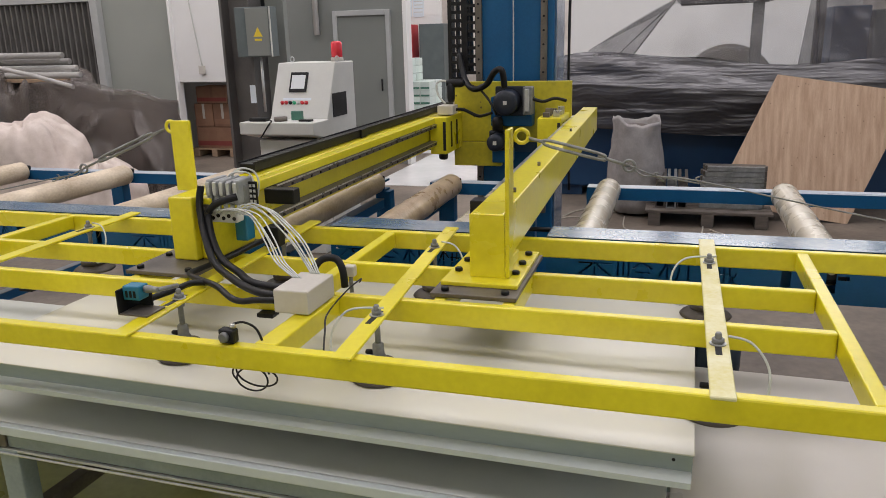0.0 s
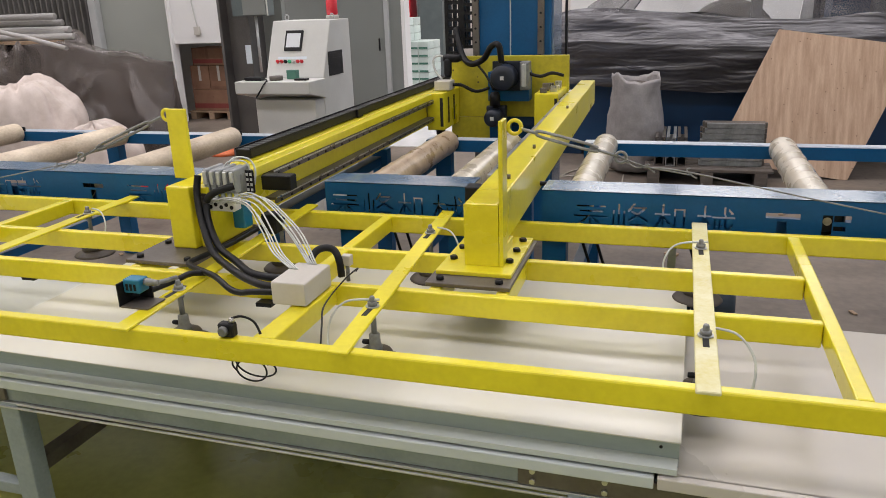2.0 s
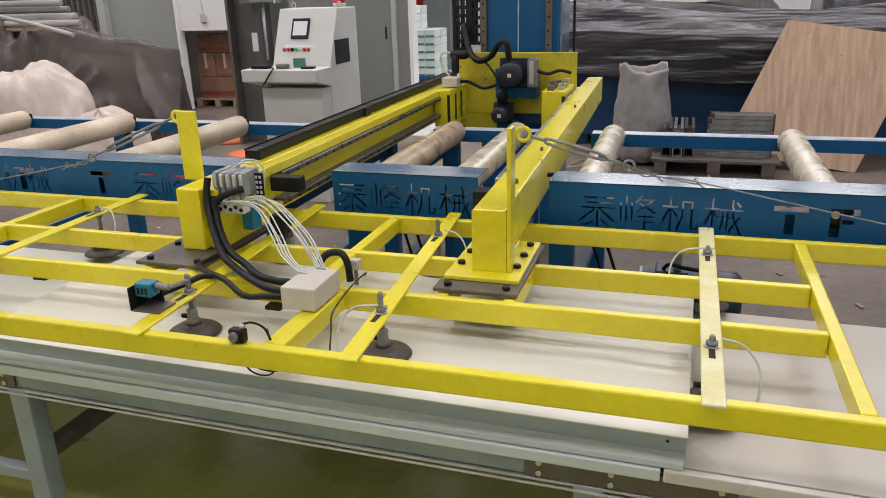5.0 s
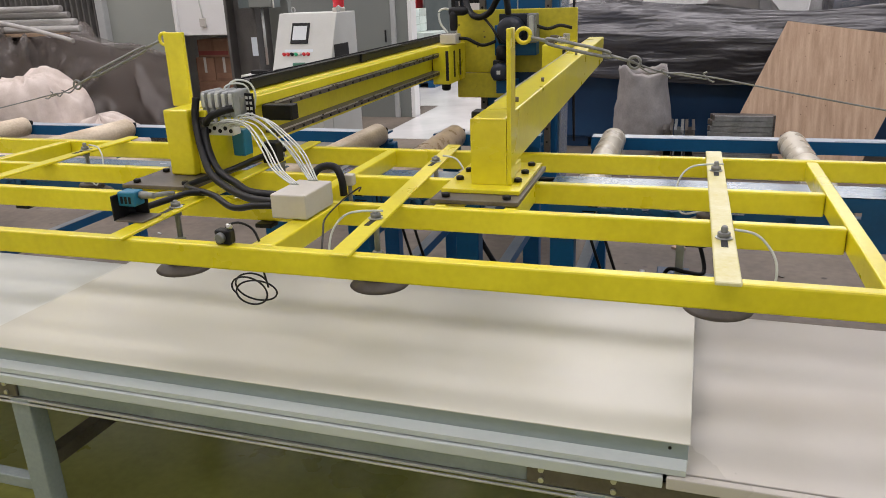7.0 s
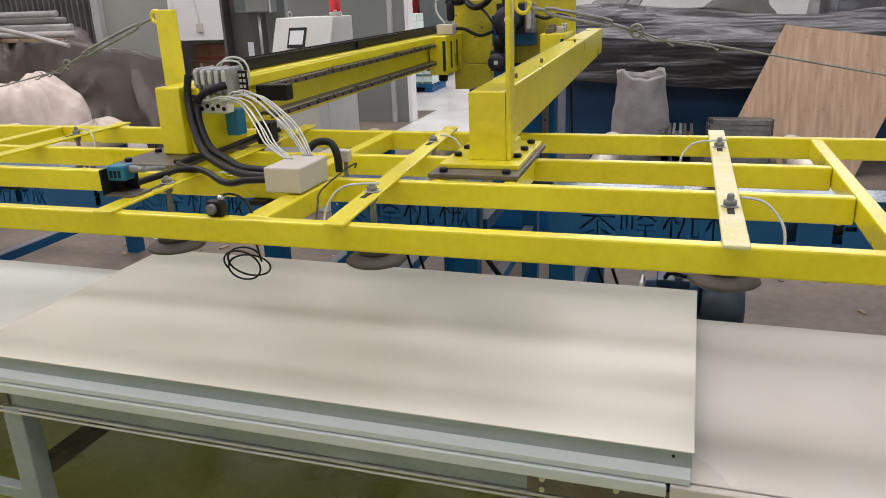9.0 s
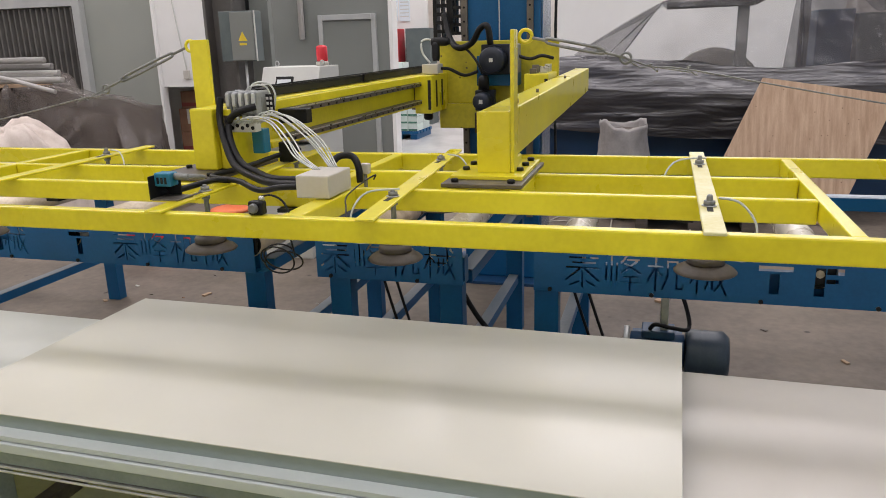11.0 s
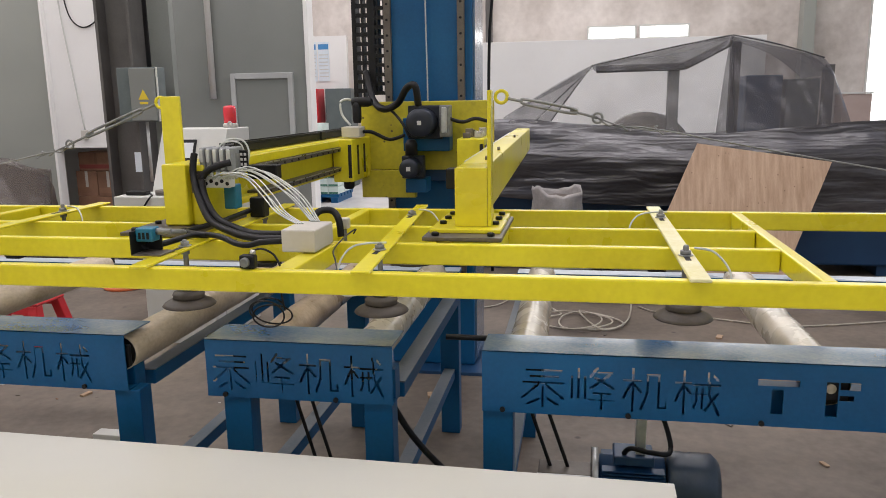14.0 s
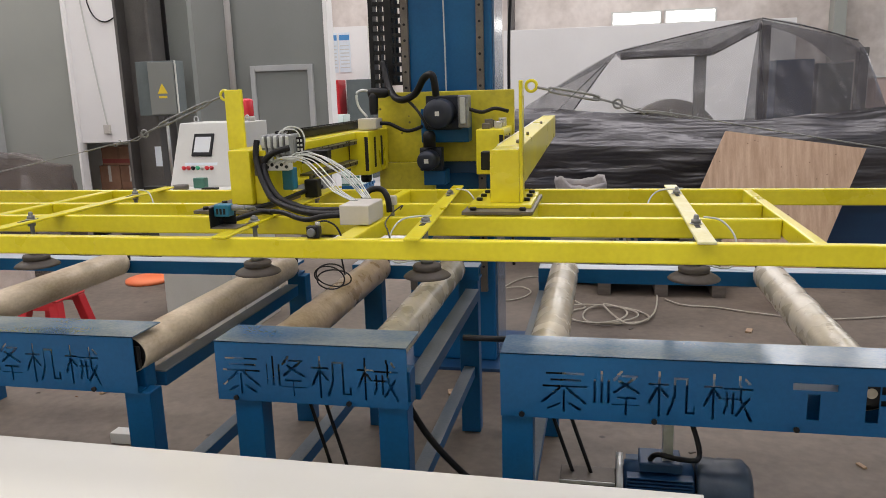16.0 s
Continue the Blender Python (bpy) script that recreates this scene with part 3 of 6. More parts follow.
XL, XR = -3.3, 2.3
beam("long_beam", XL, XR, -1.318, -1.286, 0.058)
beam("long_beam", -2.4, 0.812, -0.931, -0.903, 0.063)
beam("long_beam", -2.4, 0.812, -0.631, -0.603, 0.062)
beam("long_beam", XL, XR, -0.236, -0.205, 0.064)
for x, w in ((0.813, 0.034), (-1.98, 0.04), (2.24, 0.034), (-3.26, 0.034)):
    for ya, yb in ((-1.285, -0.932), (-0.902, -0.632), (-0.602, -0.237)) if -2.4 < x < 0.7 else ((-1.285, -0.237),):
        beam("cross_beam", x, x + w, ya, yb, 0.056, z=ZT - 0.001)
beam("cross_beam", -0.482, -0.424, -1.285, -0.932, 0.056, z=ZT - 0.001)
beam("cross_beam", -0.554, -0.517, -0.902, -0.632, 0.056, z=ZT - 0.001)
beam("cross_beam", -0.554, -0.517, -0.602, -0.237, 0.056, z=ZT - 0.001)
for x in (-1.13, -0.97, -0.165, 0.022):
    beam("cross_beam", x, x + 0.034, -0.902, -0.632, 0.056, z=ZT - 0.001)


# the cups that come down on the panel
CUPS = []


def suction_cup(x, y, bar):
    pad = part("suction_cup", lathe_bm([(0.030, 0.6475), (0.0455, 0.6465), (0.069, 0.634), (0.0755, 0.627), (0.073, 0.6245), (0.03, 0.634)], (x, y, 0), "z", 28), RUBBER, lifter, "brown rubber suction cup")
    bellows = part("bellows", lathe_bm([(0.02, 0.668), (0.042, 0.665), (0.046, 0.658), (0.043, 0.653), (0.0455, 0.648), (0.03, 0.6478)], (x, y, 0), "z", 28), RUBBER, pad)
    cap = part("cap", lathe_bm([(0.010, 0.716), (0.0145, 0.712), (0.0155, 0.686), (0.019, 0.681), (0.020, 0.6683)], (x, y, 0), "z", 16), STAY_GREY, pad, "dull steel fitting")
    rod = part("rod", lathe_bm([(0.0075, 0.705), (0.0075, 0.812), (0.0055, 0.817)], (x, y, 0), "z", 12), STAY_GREY, pad, "threaded steel rod")
    part("elbow", lathe_bm([(0.006, x - 0.032), (0.007, x - 0.028), (0.007, x - 0.012)], (0, y - 0.004, 0.690), "x", 10), BLACK, cap)
    if -1.5 < x < 0.5:
        CUPS.append((pad, (bellows, cap, rod)))
    part("nut", lathe_bm([(0.0135, 0.7925), (0.0135, 0.803)], (x, y, 0), "z", 6), STAY_GREY, bar)
    part("washer", lathe_bm([(0.018, 0.7900), (0.018, 0.7923)], (x, y, 0), "z", 16), ZINC, bar)
    part("nut", lathe_bm([(0.0135, 0.767), (0.0135, 0.778)], (x, y, 0), "z", 6), STAY_GREY, bar)


for i, (xf, xr) in enumerate(((0.545, 0.549), (-0.238, -0.325), (-0.820, -0.872), (-1.665, -1.690), (1.36, 1.37))):
    w = 0.024
    b = bmesh.new()
    lo = [b.verts.new(c) for c in ((xf - w, -1.338, ZT + 0.001), (xf + w, -1.338, ZT + 0.001), (xr + w, -0.16, ZT + 0.001), (xr - w, -0.16, ZT + 0.001))]
    hi = [b.verts.new(v.co + Vector((0, 0, 0.008))) for v in lo]
    b.faces.new(lo), b.faces.new(hi)
    for k in range(4):
        b.faces.new((lo[k], lo[(k + 1) % 4], hi[(k + 1) % 4], hi[k]))
    bmesh.ops.recalc_face_normals(b, faces=b.faces[:])
    bmesh.ops.bevel(b, geom=b.edges[:], offset=0.002, segments=1, affect="EDGES")
    bar = part("flat_bar", b, YELLOW_WORN if i in (0, 4) else YELLOW, lifter, "worn yellow flat bar")
    for y in (-1.075, -0.440):
        t = (y + 1.338) / 1.17
        xc = xf + (xr - xf) * t
        part("slot", box_bm(xc - 0.007, xc + 0.007, y - 0.06, y + 0.03, ZT + 0.0085, ZT + 0.0098, 0), SLOT_BLACK, bar)
        suction_cup(xc, y, bar)

# base plates and arms
for xa, xb in ((-1.155, -0.915), (-0.178, 0.058)):
    pl = part("base_plate", box_bm(xa, xb, -0.890, -0.470, ZT + 0.001, ZT + 0.013, 0.002), STEEL_DARK, lifter, "brown steel base plate")
    xm = (xa + xb) / 2
    for y in (-0.862, -0.72, -0.62, -0.52):
        for x in (xa + 0.035, xb - 0.035):
            part("bolt", lathe_bm([(0.0115, ZT + 0.0135 + (0.012 if xa > -0.5 and y > -0.8 else 0)), (0.0115, ZT + 0.022 + (0.012 if xa > -0.5 and y > -0.8 else 0)), (0.009, ZT + 0.024 + (0.012 if xa > -0.5 and y > -0.8 else 0))], (x, y, 0), "z", 6), BLACK, pl)
# right arm: a plain box beam
AR0, AR1, ARZ0, ARZ1 = -0.097, -0.003, 0.835, 0.985
LEAN = Matrix.Translation((-0.05, -0.76, 0)) @ Matrix.Rotation(radians(1.15), 4, "Z") @ Matrix.Translation((0.05, 0.76, 0))
part("arm", turned(box_bm(AR0, AR1, -0.76, 2.40, ARZ0, ARZ1, 0.004), LEAN), YELLOW, lifter, "yellow box section arm")
part("arm_pedestal", box_bm(AR0 + 0.0005, AR1 + 0.003, -0.7595, -0.56, ZT + 0.0255, ARZ0 - 0.0005, 0.003), YELLOW, lifter)
part("flange_plate", box_bm(-0.168, 0.048, -0.822, -0.478, ZT + 0.0132, ZT + 0.025, 0.002), YELLOW, lifter, "yellow flange plate under the arm")
part("front_plate", box_bm(AR0 - 0.001, AR1 + 0.004, -0.7645, -0.7602, ZT + 0.0255, ARZ1 - 0.001, 0.001), YELLOW, lifter)
part("gusset", quad_prism_bm([(-0.555, ZT + 0.0255), (-0.43, ZT + 0.0255), (-0.555, ARZ0 - 0.002)], -0.055, -0.043, "x"), YELLOW, lifter)
for y in (-0.45, 0.05, 1.1):
    part("stud", turned(lathe_bm([(0.006, ARZ1), (0.006, ARZ1 + 0.014)], (-0.03, y, 0), "z", 8), LEAN), STEEL_DARK, lifter)
part("end_stop", box_bm(-0.178, -0.1045, -0.46, -0.40, 0.885, 0.955, 0.004), BLACK, lifter, "black rubber end stop")
part("rail", turned(box_bm(-0.120, -0.098, -0.36, 1.98, 0.955, 0.975, 0.002), LEAN), STEEL, lifter, "steel slide rail")
part("rail", turned(box_bm(-0.120, -0.098, -0.36, 1.98, 0.845, 0.865, 0.002), LEAN), STEEL, lifter, "steel slide rail")
# left arm: an open section with two rails
AL0, AL1, ALZ0, ALZ1 = -1.045, -0.93, 0.835, 1.0
part("arm", box_bm(AL0, AL1 - 0.03, -0.50, 2.40, ALZ0, ALZ1 + 0.002, 0.005), YELLOW, lifter, "yellow open section arm")
part("arm_head", box_bm(AL0 - 0.026, AL1 - 0.055, -0.76, -0.499, ZT + 0.0135, ALZ1 - 0.004, 0.006), YELLOW, lifter)
hs = part("head_side", box_bm(AL1 - 0.0545, AL1 - 0.004, -0.735, -0.499, ZT + 0.0135, ALZ1 - 0.008, 0.005), YELLOW, lifter)
part("side_recess", box_bm(AL1 - 0.050, AL1 - 0.010, -0.7365, -0.7352, 0.90, 0.972, 0), STEEL_DARK, hs, "dark opening in the arm head")
for _z in (0.915, 0.955):
    part("bolt", lathe_bm([(0.009, -0.745), (0.009, -0.7368)], (AL1 - 0.03, 0, _z), "y", 6), STEEL_DARK, hs)
part("arm_flange", box_bm(AL1 - 0.0295, AL1 + 0.012, -0.498, 2.40, ALZ1 - 0.035, ALZ1 - 0.002, 0.003), YELLOW, lifter)
part("arm_flange", box_bm(AL1 - 0.0295, AL1 + 0.012, -0.498, 2.40, ALZ0 - 0.004, ALZ0 + 0.02, 0.003), YELLOW, lifter)
for z in (ALZ1 - 0.045, ALZ0 + 0.0205):
    rl = part("rail", box_bm(AL1 - 0.029, AL1 + 0.018, -0.36, 2.36, z - 0.014, z + 0.0092, 0.002), STEEL_DARK, lifter, "brown steel slide rail")
    part("rail_edge", box_bm(AL1 + 0.0183, AL1 + 0.0205, -0.36, 2.36, z + 0.003, z + 0.0088, 0.0005), STEEL, rl, "polished rail edge")
    for k in range(33):
        part("rail_screw", box_bm(AL1 + 0.0183, AL1 + 0.0206, -0.33 + k * 0.08, -0.317 + k * 0.08, z - 0.011, z - 0.002, 0), BLACK, rl)
part("end_stop", box_bm(-0.910, -0.798, -0.455, -0.405, 0.916, 0.968, 0.004), BLACK, lifter, "black rubber end stop")
# cable chain on the left arm
chain = part("cable_chain", box_bm(AL0 - 0.012, AL0 + 0.050, -0.36, 2.2, 1.006, 1.036, 0.003), BLACK, lifter, "black plastic cable chain")
for k in range(62):
    y = -0.35 + k * 0.041
    part("chain_bar", box_bm(AL0 - 0.008, AL0 + 0.046, y, y + 0.004, 1.0362, 1.0375, 0), STAY_GREY if k < 40 else BLACK, chain)
part("chain_edge", box_bm(AL0 - 0.013, AL0 - 0.008, -0.36, 2.2, 1.0362, 1.042, 0), BLACK, chain)
part("chain_edge", box_bm(AL0 + 0.046, AL0 + 0.051, -0.36, 2.2, 1.0362, 1.042, 0), BLACK, chain)
part("chain_end", box_bm(AL0 + 0.0515, AL0 + 0.062, 0.60, 0.66, 1.004, 1.043, 0.002), BLACK, chain)
# tie posts, rings and stays: points of each stay as (x, z)
STAY_R = [(0.261, 1.12), (0.321, 1.101), (0.395, 1.076), (0.496, 1.066), (0.947, 0.979), (2.25, 0.745)]
STAY_L = [(-1.47, 1.055), (-1.54, 1.025), (-1.61, 0.998), (-1.66, 0.990), (-1.974, 0.928), (-2.95, 0.745)]
for side, px, py, zb, xe in ((1, 0.006, -0.735, ZT + 0.0255, 1.62), (-1, -1.108, -0.60, 0.985, -2.75)):
    p = part("tie_post", box_bm(px - (0.004 if side > 0 else 0.035), px + (0.008 if side > 0 else 0.035), py - (0.03 if side > 0 else 0.008), py + (0.03 if side > 0 else 0.008), zb, 1.215, 0.003), YELLOW, lifter, "yellow flat tie post")
    ring = bmesh.new()
    cx = px + side * 0.036
    hose_bm([(cx + 0.018 * math.cos(a), py, 1.195 + 0.018 * math.sin(a)) for a in [k * math.pi / 6 for k in range(13)]], 0.0055, 8, 2, ring)
    part("eye_ring", ring, YELLOW, p)
    line = STAY_R if side > 0 else STAY_L
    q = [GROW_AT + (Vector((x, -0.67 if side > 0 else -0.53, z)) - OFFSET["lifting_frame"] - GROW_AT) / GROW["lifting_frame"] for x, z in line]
    a = Vector((cx + side * 0.018, py, 1.190))
    d = q[0] - a
    tb = hose_bm([a, a + d * 0.22], 0.0045, 8, 1)
    for off in (-0.0075, 0.0075):
        hose_bm([a + d * 0.2 + Vector((0, 0, off * 0.4)), a + d * 0.3 + Vector((0, 0, off)), a + d * 0.9 + Vector((0, 0, off)), a + d + Vector((0, 0, off * 0.4))], 0.0045, 6, 3, tb)
    hose_bm([q[0] - d * 0.1, q[1]], 0.004, 8, 1, tb)
    part("turnbuckle", tb, STAY_GREY, p, "dull zinc turnbuckle")
    rb = bmesh.new()
    hose_bm([(q[1].x + 0.014 * math.cos(t), q[1].y, q[1].z + 0.014 * math.sin(t)) for t in [k * math.pi / 6 for k in range(13)]], 0.0038, 6, 2, rb)
    part("stay_ring", rb, STAY_GREY, p)
    part("stay_wire", hose_bm(q[1:], 0.0022, 6, 6), STAY_GREY, p, "thin steel wire stay")
    part("stay_wire", hose_bm([q[1], q[1].lerp(q[2], 0.5) + Vector((0, 0, -0.012)), q[2], q[3] + Vector((0, 0, -0.006))], 0.0022, 6, 6), STAY_GREY, p, "thin steel wire stay")
    for k, n in ((q[2], 0.25), (q[3], 0.35)):
        t2 = hose_bm([k + Vector((0, 0, 0.03 * n)), k + Vector((-side * 0.008, 0, 0.005)), k + Vector((side * 0.012, 0, -0.012)), k + Vector((side * 0.045 * n, -0.01, -0.03 * n))], 0.0022, 6, 5)
        part("wire_tail", t2, STAY_GREY, p, "twisted wire end")

# valve block, hoses and boxes on the frame
vb = part("valve_block", box_bm(-0.952, -0.835, -0.70, -0.62, 0.965, 1.03, 0.006), STAY_GREY, lifter, "grey valve block")
for k in range(5):
    x = -0.952 + k * 0.0236
    v = part("valve", box_bm(x + 0.001, x + 0.0205, -0.728, -0.63, 0.972, 1.048 - 0.002 * (k % 2), 0.006), VALVE_GREY, vb, "grey ribbed valve")
    part("valve_cap", box_bm(x + 0.004, x + 0.0175, -0.7345, -0.7285, 1.0, 1.042, 0.003), ZINC, v)
    part("fitting", lathe_bm([(0.007, 0.952), (0.007, 0.9715)], (x + 0.011, -0.715, 0), "z", 10), CLEAR_HOSE, vb)
vbr = part("valve_bracket", box_bm(-0.838, -0.808, -0.668, -0.662, 0.962, 1.035, 0.002), BLACK, vb, "black perforated bracket")
for k in range(8):
    bx, bz = -0.834 + 0.013 * (k % 2), 0.968 + 0.0165 * (k // 2)
    part("bracket_hole", box_bm(bx, bx + 0.008, -0.6692, -0.6682, bz, bz + 0.009, 0), GREY_BOX, vbr)
mf = part("manifold", box_bm(-0.936, -0.842, -0.742, -0.70, 0.918, 0.955, 0.004), GREY_BOX, vb, "pale manifold with ports")
for k in range(5):
    part("port", lathe_bm([(0.0065, -0.7432), (0.0065, -0.742)], (-0.925 + k * 0.0185, 0, 0.932 + 0.008 * (k % 2)), "y", 10), BLACK, mf)
# clear hoses from the manifold down to the junction box, in two loose bundles
for k in range(9):
    u, w = 0.006 * math.sin(k * 2.3), 0.005 * math.cos(k * 1.7)
    if k < 4:
        pts = [(-0.915 + 0.018 * k, -0.744, 0.945), (-0.86 + 0.012 * k, -0.765, 0.966 + u), (-0.765 + 0.012 * k, -0.80 + w, 0.957 + u), (-0.672 + 0.011 * k, -0.88, 0.911 + u), (-0.602 + 0.010 * k, -0.95, 0.872), (-0.522 + 0.007 * k, -1.0, 0.846)]
    else:
        pts = [(-0.90 + 0.010 * k, -0.744, 0.948), (-0.80 + 0.010 * (k - 4), -0.765, 0.982 + u), (-0.745 + 0.012 * (k - 4), -0.78 + w, 0.975 + u), (-0.668 + 0.012 * (k - 4), -0.83, 0.949 + u + w), (-0.580 + 0.011 * (k - 4), -0.89 + w, 0.907), (-0.492 + 0.006 * (k - 4), -0.955, 0.846)]
    part("air_hose", hose_bm(pts, 0.0024, 7, 8), CLEAR_HOSE, lifter, "clear plastic air hose")
part("wire_loop", hose_bm([(-0.90, -0.66, 1.04), (-0.885, -0.66, 1.065), (-0.86, -0.65, 1.073), (-0.83, -0.64, 1.062), (-0.815, -0.64, 1.03), (-0.818, -0.65, 0.985)], 0.0035, 6, 8), CLEAR_HOSE, lifter)
part("wire_loop", hose_bm([(-0.91, -0.67, 1.04), (-0.895, -0.665, 1.058), (-0.862, -0.66, 1.064), (-0.838, -0.65, 1.054), (-0.826, -0.65, 1.02), (-0.826, -0.655, 0.975)], 0.003, 6, 8), CLEAR_HOSE, lifter)
# black conduits: two sweep down beside the valves into the junction box
part("cable_conduit", hose_bm([(-0.962, -0.735, 1.03), (-0.965, -0.745, 0.99), (-0.957, -0.76, 0.95), (-0.922, -0.80, 0.89), (-0.855, -0.865, 0.829), (-0.745, -0.94, 0.806), (-0.655, -1.0, 0.803), (-0.585, -1.04, 0.808), (-0.53, -1.055, 0.812)], 0.0112, 12, 8), BLACK, lifter, "black corrugated cable conduit")
part("cable_conduit", hose_bm([(-0.838, -0.735, 1.0), (-0.866, -0.752, 0.993), (-0.905, -0.757, 0.977), (-0.930, -0.757, 0.945), (-0.905, -0.79, 0.886), (-0.845, -0.84, 0.833), (-0.76, -0.89, 0.812), (-0.68, -0.955, 0.808), (-0.60, -0.99, 0.812), (-0.53, -1.0, 0.816)], 0.0112, 12, 8), BLACK, lifter, "black corrugated cable conduit")
part("cable_conduit", hose_bm([(-0.81, -0.50, 0.83), (-0.86, -0.58, 0.818), (-0.886, -0.72, 0.806), (-0.912, -0.85, 0.802), (-0.918, -0.90, 0.80), (-0.87, -0.94, 0.802), (-0.765, -1.0, 0.806), (-0.685, -1.055, 0.796), (-0.640, -1.075, 0.796), (-0.59, -1.09, 0.808), (-0.53, -1.09, 0.812)], 0.0088, 10, 8), BLACK, lifter, "black corrugated cable conduit")
part("cable_conduit", hose_bm([(-0.815, -0.965, 0.80), (-0.842, -1.0, 0.808), (-0.852, -1.05, 0.808), (-0.888, -1.12, 0.80), (-0.906, -1.16, 0.80), (-0.912, -1.18, 0.815)], 0.0088, 10, 8), BLACK, lifter, "black corrugated cable conduit")
part("cable_conduit", hose_bm([(-0.495, -0.945, 0.82), (-0.505, -0.91, 0.845), (-0.490, -0.885, 0.866), (-0.455, -0.875, 0.866), (-0.432, -0.885, 0.84), (-0.425, -0.89, 0.79)], 0.0105, 10, 8), BLACK, lifter, "black corrugated cable conduit")
part("junction_box", box_bm(-0.530, -0.432, -1.10, -0.942, ZT + 0.002, ZT + 0.065, 0.004), CREAM_BOX, lifter, "cream plastic junction box")
sp = part("switch_bracket", box_bm(-0.908, -0.903, -1.225, -1.15, ZT + 0.010, ZT + 0.075, 0.002), BLACK, lifter, "black switch bracket")
part("bracket_foot", box_bm(-0.9025, -0.82, -1.225, -1.15, ZT + 0.0095, ZT + 0.014, 0.001), STEEL_DARK, sp)
part("bracket_back", box_bm(-0.9025, -0.855, -1.155, -1.15, ZT + 0.0145, ZT + 0.07, 0.001), BLACK, sp)
sb = part("switch_body", box_bm(-0.902, -0.852, -1.205, -1.165, ZT + 0.044, ZT + 0.082, 0.004), TEAL, sp, "blue pressure switch")
for k in range(3):
    part("switch_key", box_bm(-0.893 + 0.012 * k, -0.886 + 0.012 * k, -1.2062, -1.205, ZT + 0.052, ZT + 0.070, 0), BLACK, sb)
part("switch_plug", lathe_bm([(0.009, -0.8515), (0.011, -0.84), (0.008, -0.825), (0.008, -0.81)], (0, -1.18, ZT + 0.070), "x", 12), STAY_GREY, sp)
part("pipe_fitting", hose_bm([(-0.815, -1.18, ZT + 0.070), (-0.808, -1.15, ZT + 0.066), (-0.815, -1.10, ZT + 0.055)], 0.0065, 8, 5), STAY_GREY, sp)
ph = part("photo_sensor", box_bm(-0.558, -0.517, -1.312, -1.287, ZT + 0.001, ZT + 0.036, 0.005), BLACK, lifter, "black photo sensor")
part("lens", lathe_bm([(0.009, -1.3235), (0.012, -1.321), (0.0125, -1.3125)], (-0.540, 0, ZT + 0.019), "y", 14), STAY_GREY, ph)
part("gland", lathe_bm([(0.007, ZT + 0.0362), (0.0085, ZT + 0.040), (0.006, ZT + 0.048)], (-0.526, -1.297, 0), "z", 10), STEEL, ph)
part("sensor_cable", hose_bm([(-0.526, -1.297, ZT + 0.046), (-0.505, -1.285, ZT + 0.048), (-0.48, -1.275, ZT + 0.032), (-0.462, -1.28, ZT + 0.004)], 0.003, 6, 6), BLACK, ph)
lp = []
for k in range(34):
    a = k * 0.5
    lp.append((-0.512 + (0.048 + 0.006 * math.sin(a * 0.3)) * math.cos(a) + 0.010 * math.sin(a * 0.21), -1.262 + 0.012 * math.sin(a * 0.33), ZT - 0.125 + 0.030 * math.sin(a) + 0.010 * math.cos(a * 0.37)))
coil_part = part("cable_coil", hose_bm([(-0.475, -1.27, ZT - 0.03)] + lp, 0.0024, 6, 3), BLACK, lifter, "coil of thin black cable")
part("sensor_cable", hose_bm([(-0.322, -1.25, ZT - 0.02), (-0.35, -1.18, ZT + 0.0), (-0.38, -1.10, ZT + 0.012), (-0.393, -0.95, ZT + 0.022), (-0.385, -0.87, ZT + 0.03), (-0.40, -0.845, ZT + 0.012)], 0.0023, 6, 6), BLACK, lifter, "thin black cable")
tp = part("vacuum_fitting", box_bm(-0.442, -0.412, -0.855, -0.83, ZT + 0.028, ZT + 0.060, 0.004), CREAM_BOX, lifter, "cream vacuum fitting")
part("fitting_stem", lathe_bm([(0.006, ZT - 0.02), (0.006, ZT + 0.0275)], (-0.427, -0.843, 0), "z", 10), STAY_GREY, tp)
# clear hoses to the cups
for x, y, s in ((0.546, -1.075, 1), (-0.258, -1.075, -1), (0.548, -0.44, -1), (-1.683, -0.44, 1), (-0.30, -0.44, 1)):
    part("air_hose", hose_bm([(x + 0.02, y, ZT + 0.03), (x + s * 0.07, y - 0.01, ZT + 0.02), (x + s * 0.105, y - 0.04, ZT - 0.03), (x + s * 0.09, y - 0.07, ZT - 0.10), (x + s * 0.03, y - 0.03, ZT - 0.105)], 0.0030, 7, 7), CLEAR_HOSE, lifter, "clear plastic air hose")
for k, (ya, yb, z) in enumerate(((-0.85, -0.86, 0.735), (-0.84, -0.82, 0.728), (-0.865, -0.83, 0.722))):
    part("air_hose", hose_bm([(-0.40, ya, z), (-0.05, yb, z - 0.012), (0.25, ya - 0.01, z - 0.016), (0.50, yb, z - 0.006), (0.66, ya, z - 0.010), (0.80, yb, z - 0.004)], 0.0045, 7, 8), CLEAR_HOSE, lifter, "clear plastic air hose")
part("solenoid", box_bm(-0.912, -0.868, -0.65, -0.60, 0.835, 0.918, 0.005), TEAL, lifter, "teal solenoid valve")
part("solenoid", box_bm(-0.858, -0.805, -0.57, -0.52, 0.794, 0.864, 0.005), BLACK, lifter, "black solenoid coil")
for x, y in ((-1.55, -0.90), (0.47, -0.88), (-0.67, -0.94)):
    part("cable_clip", box_bm(x, x + 0.05, y - 0.02, y + 0.02, ZT - 0.075, ZT - 0.0625, 0.002), BLACK, lifter)

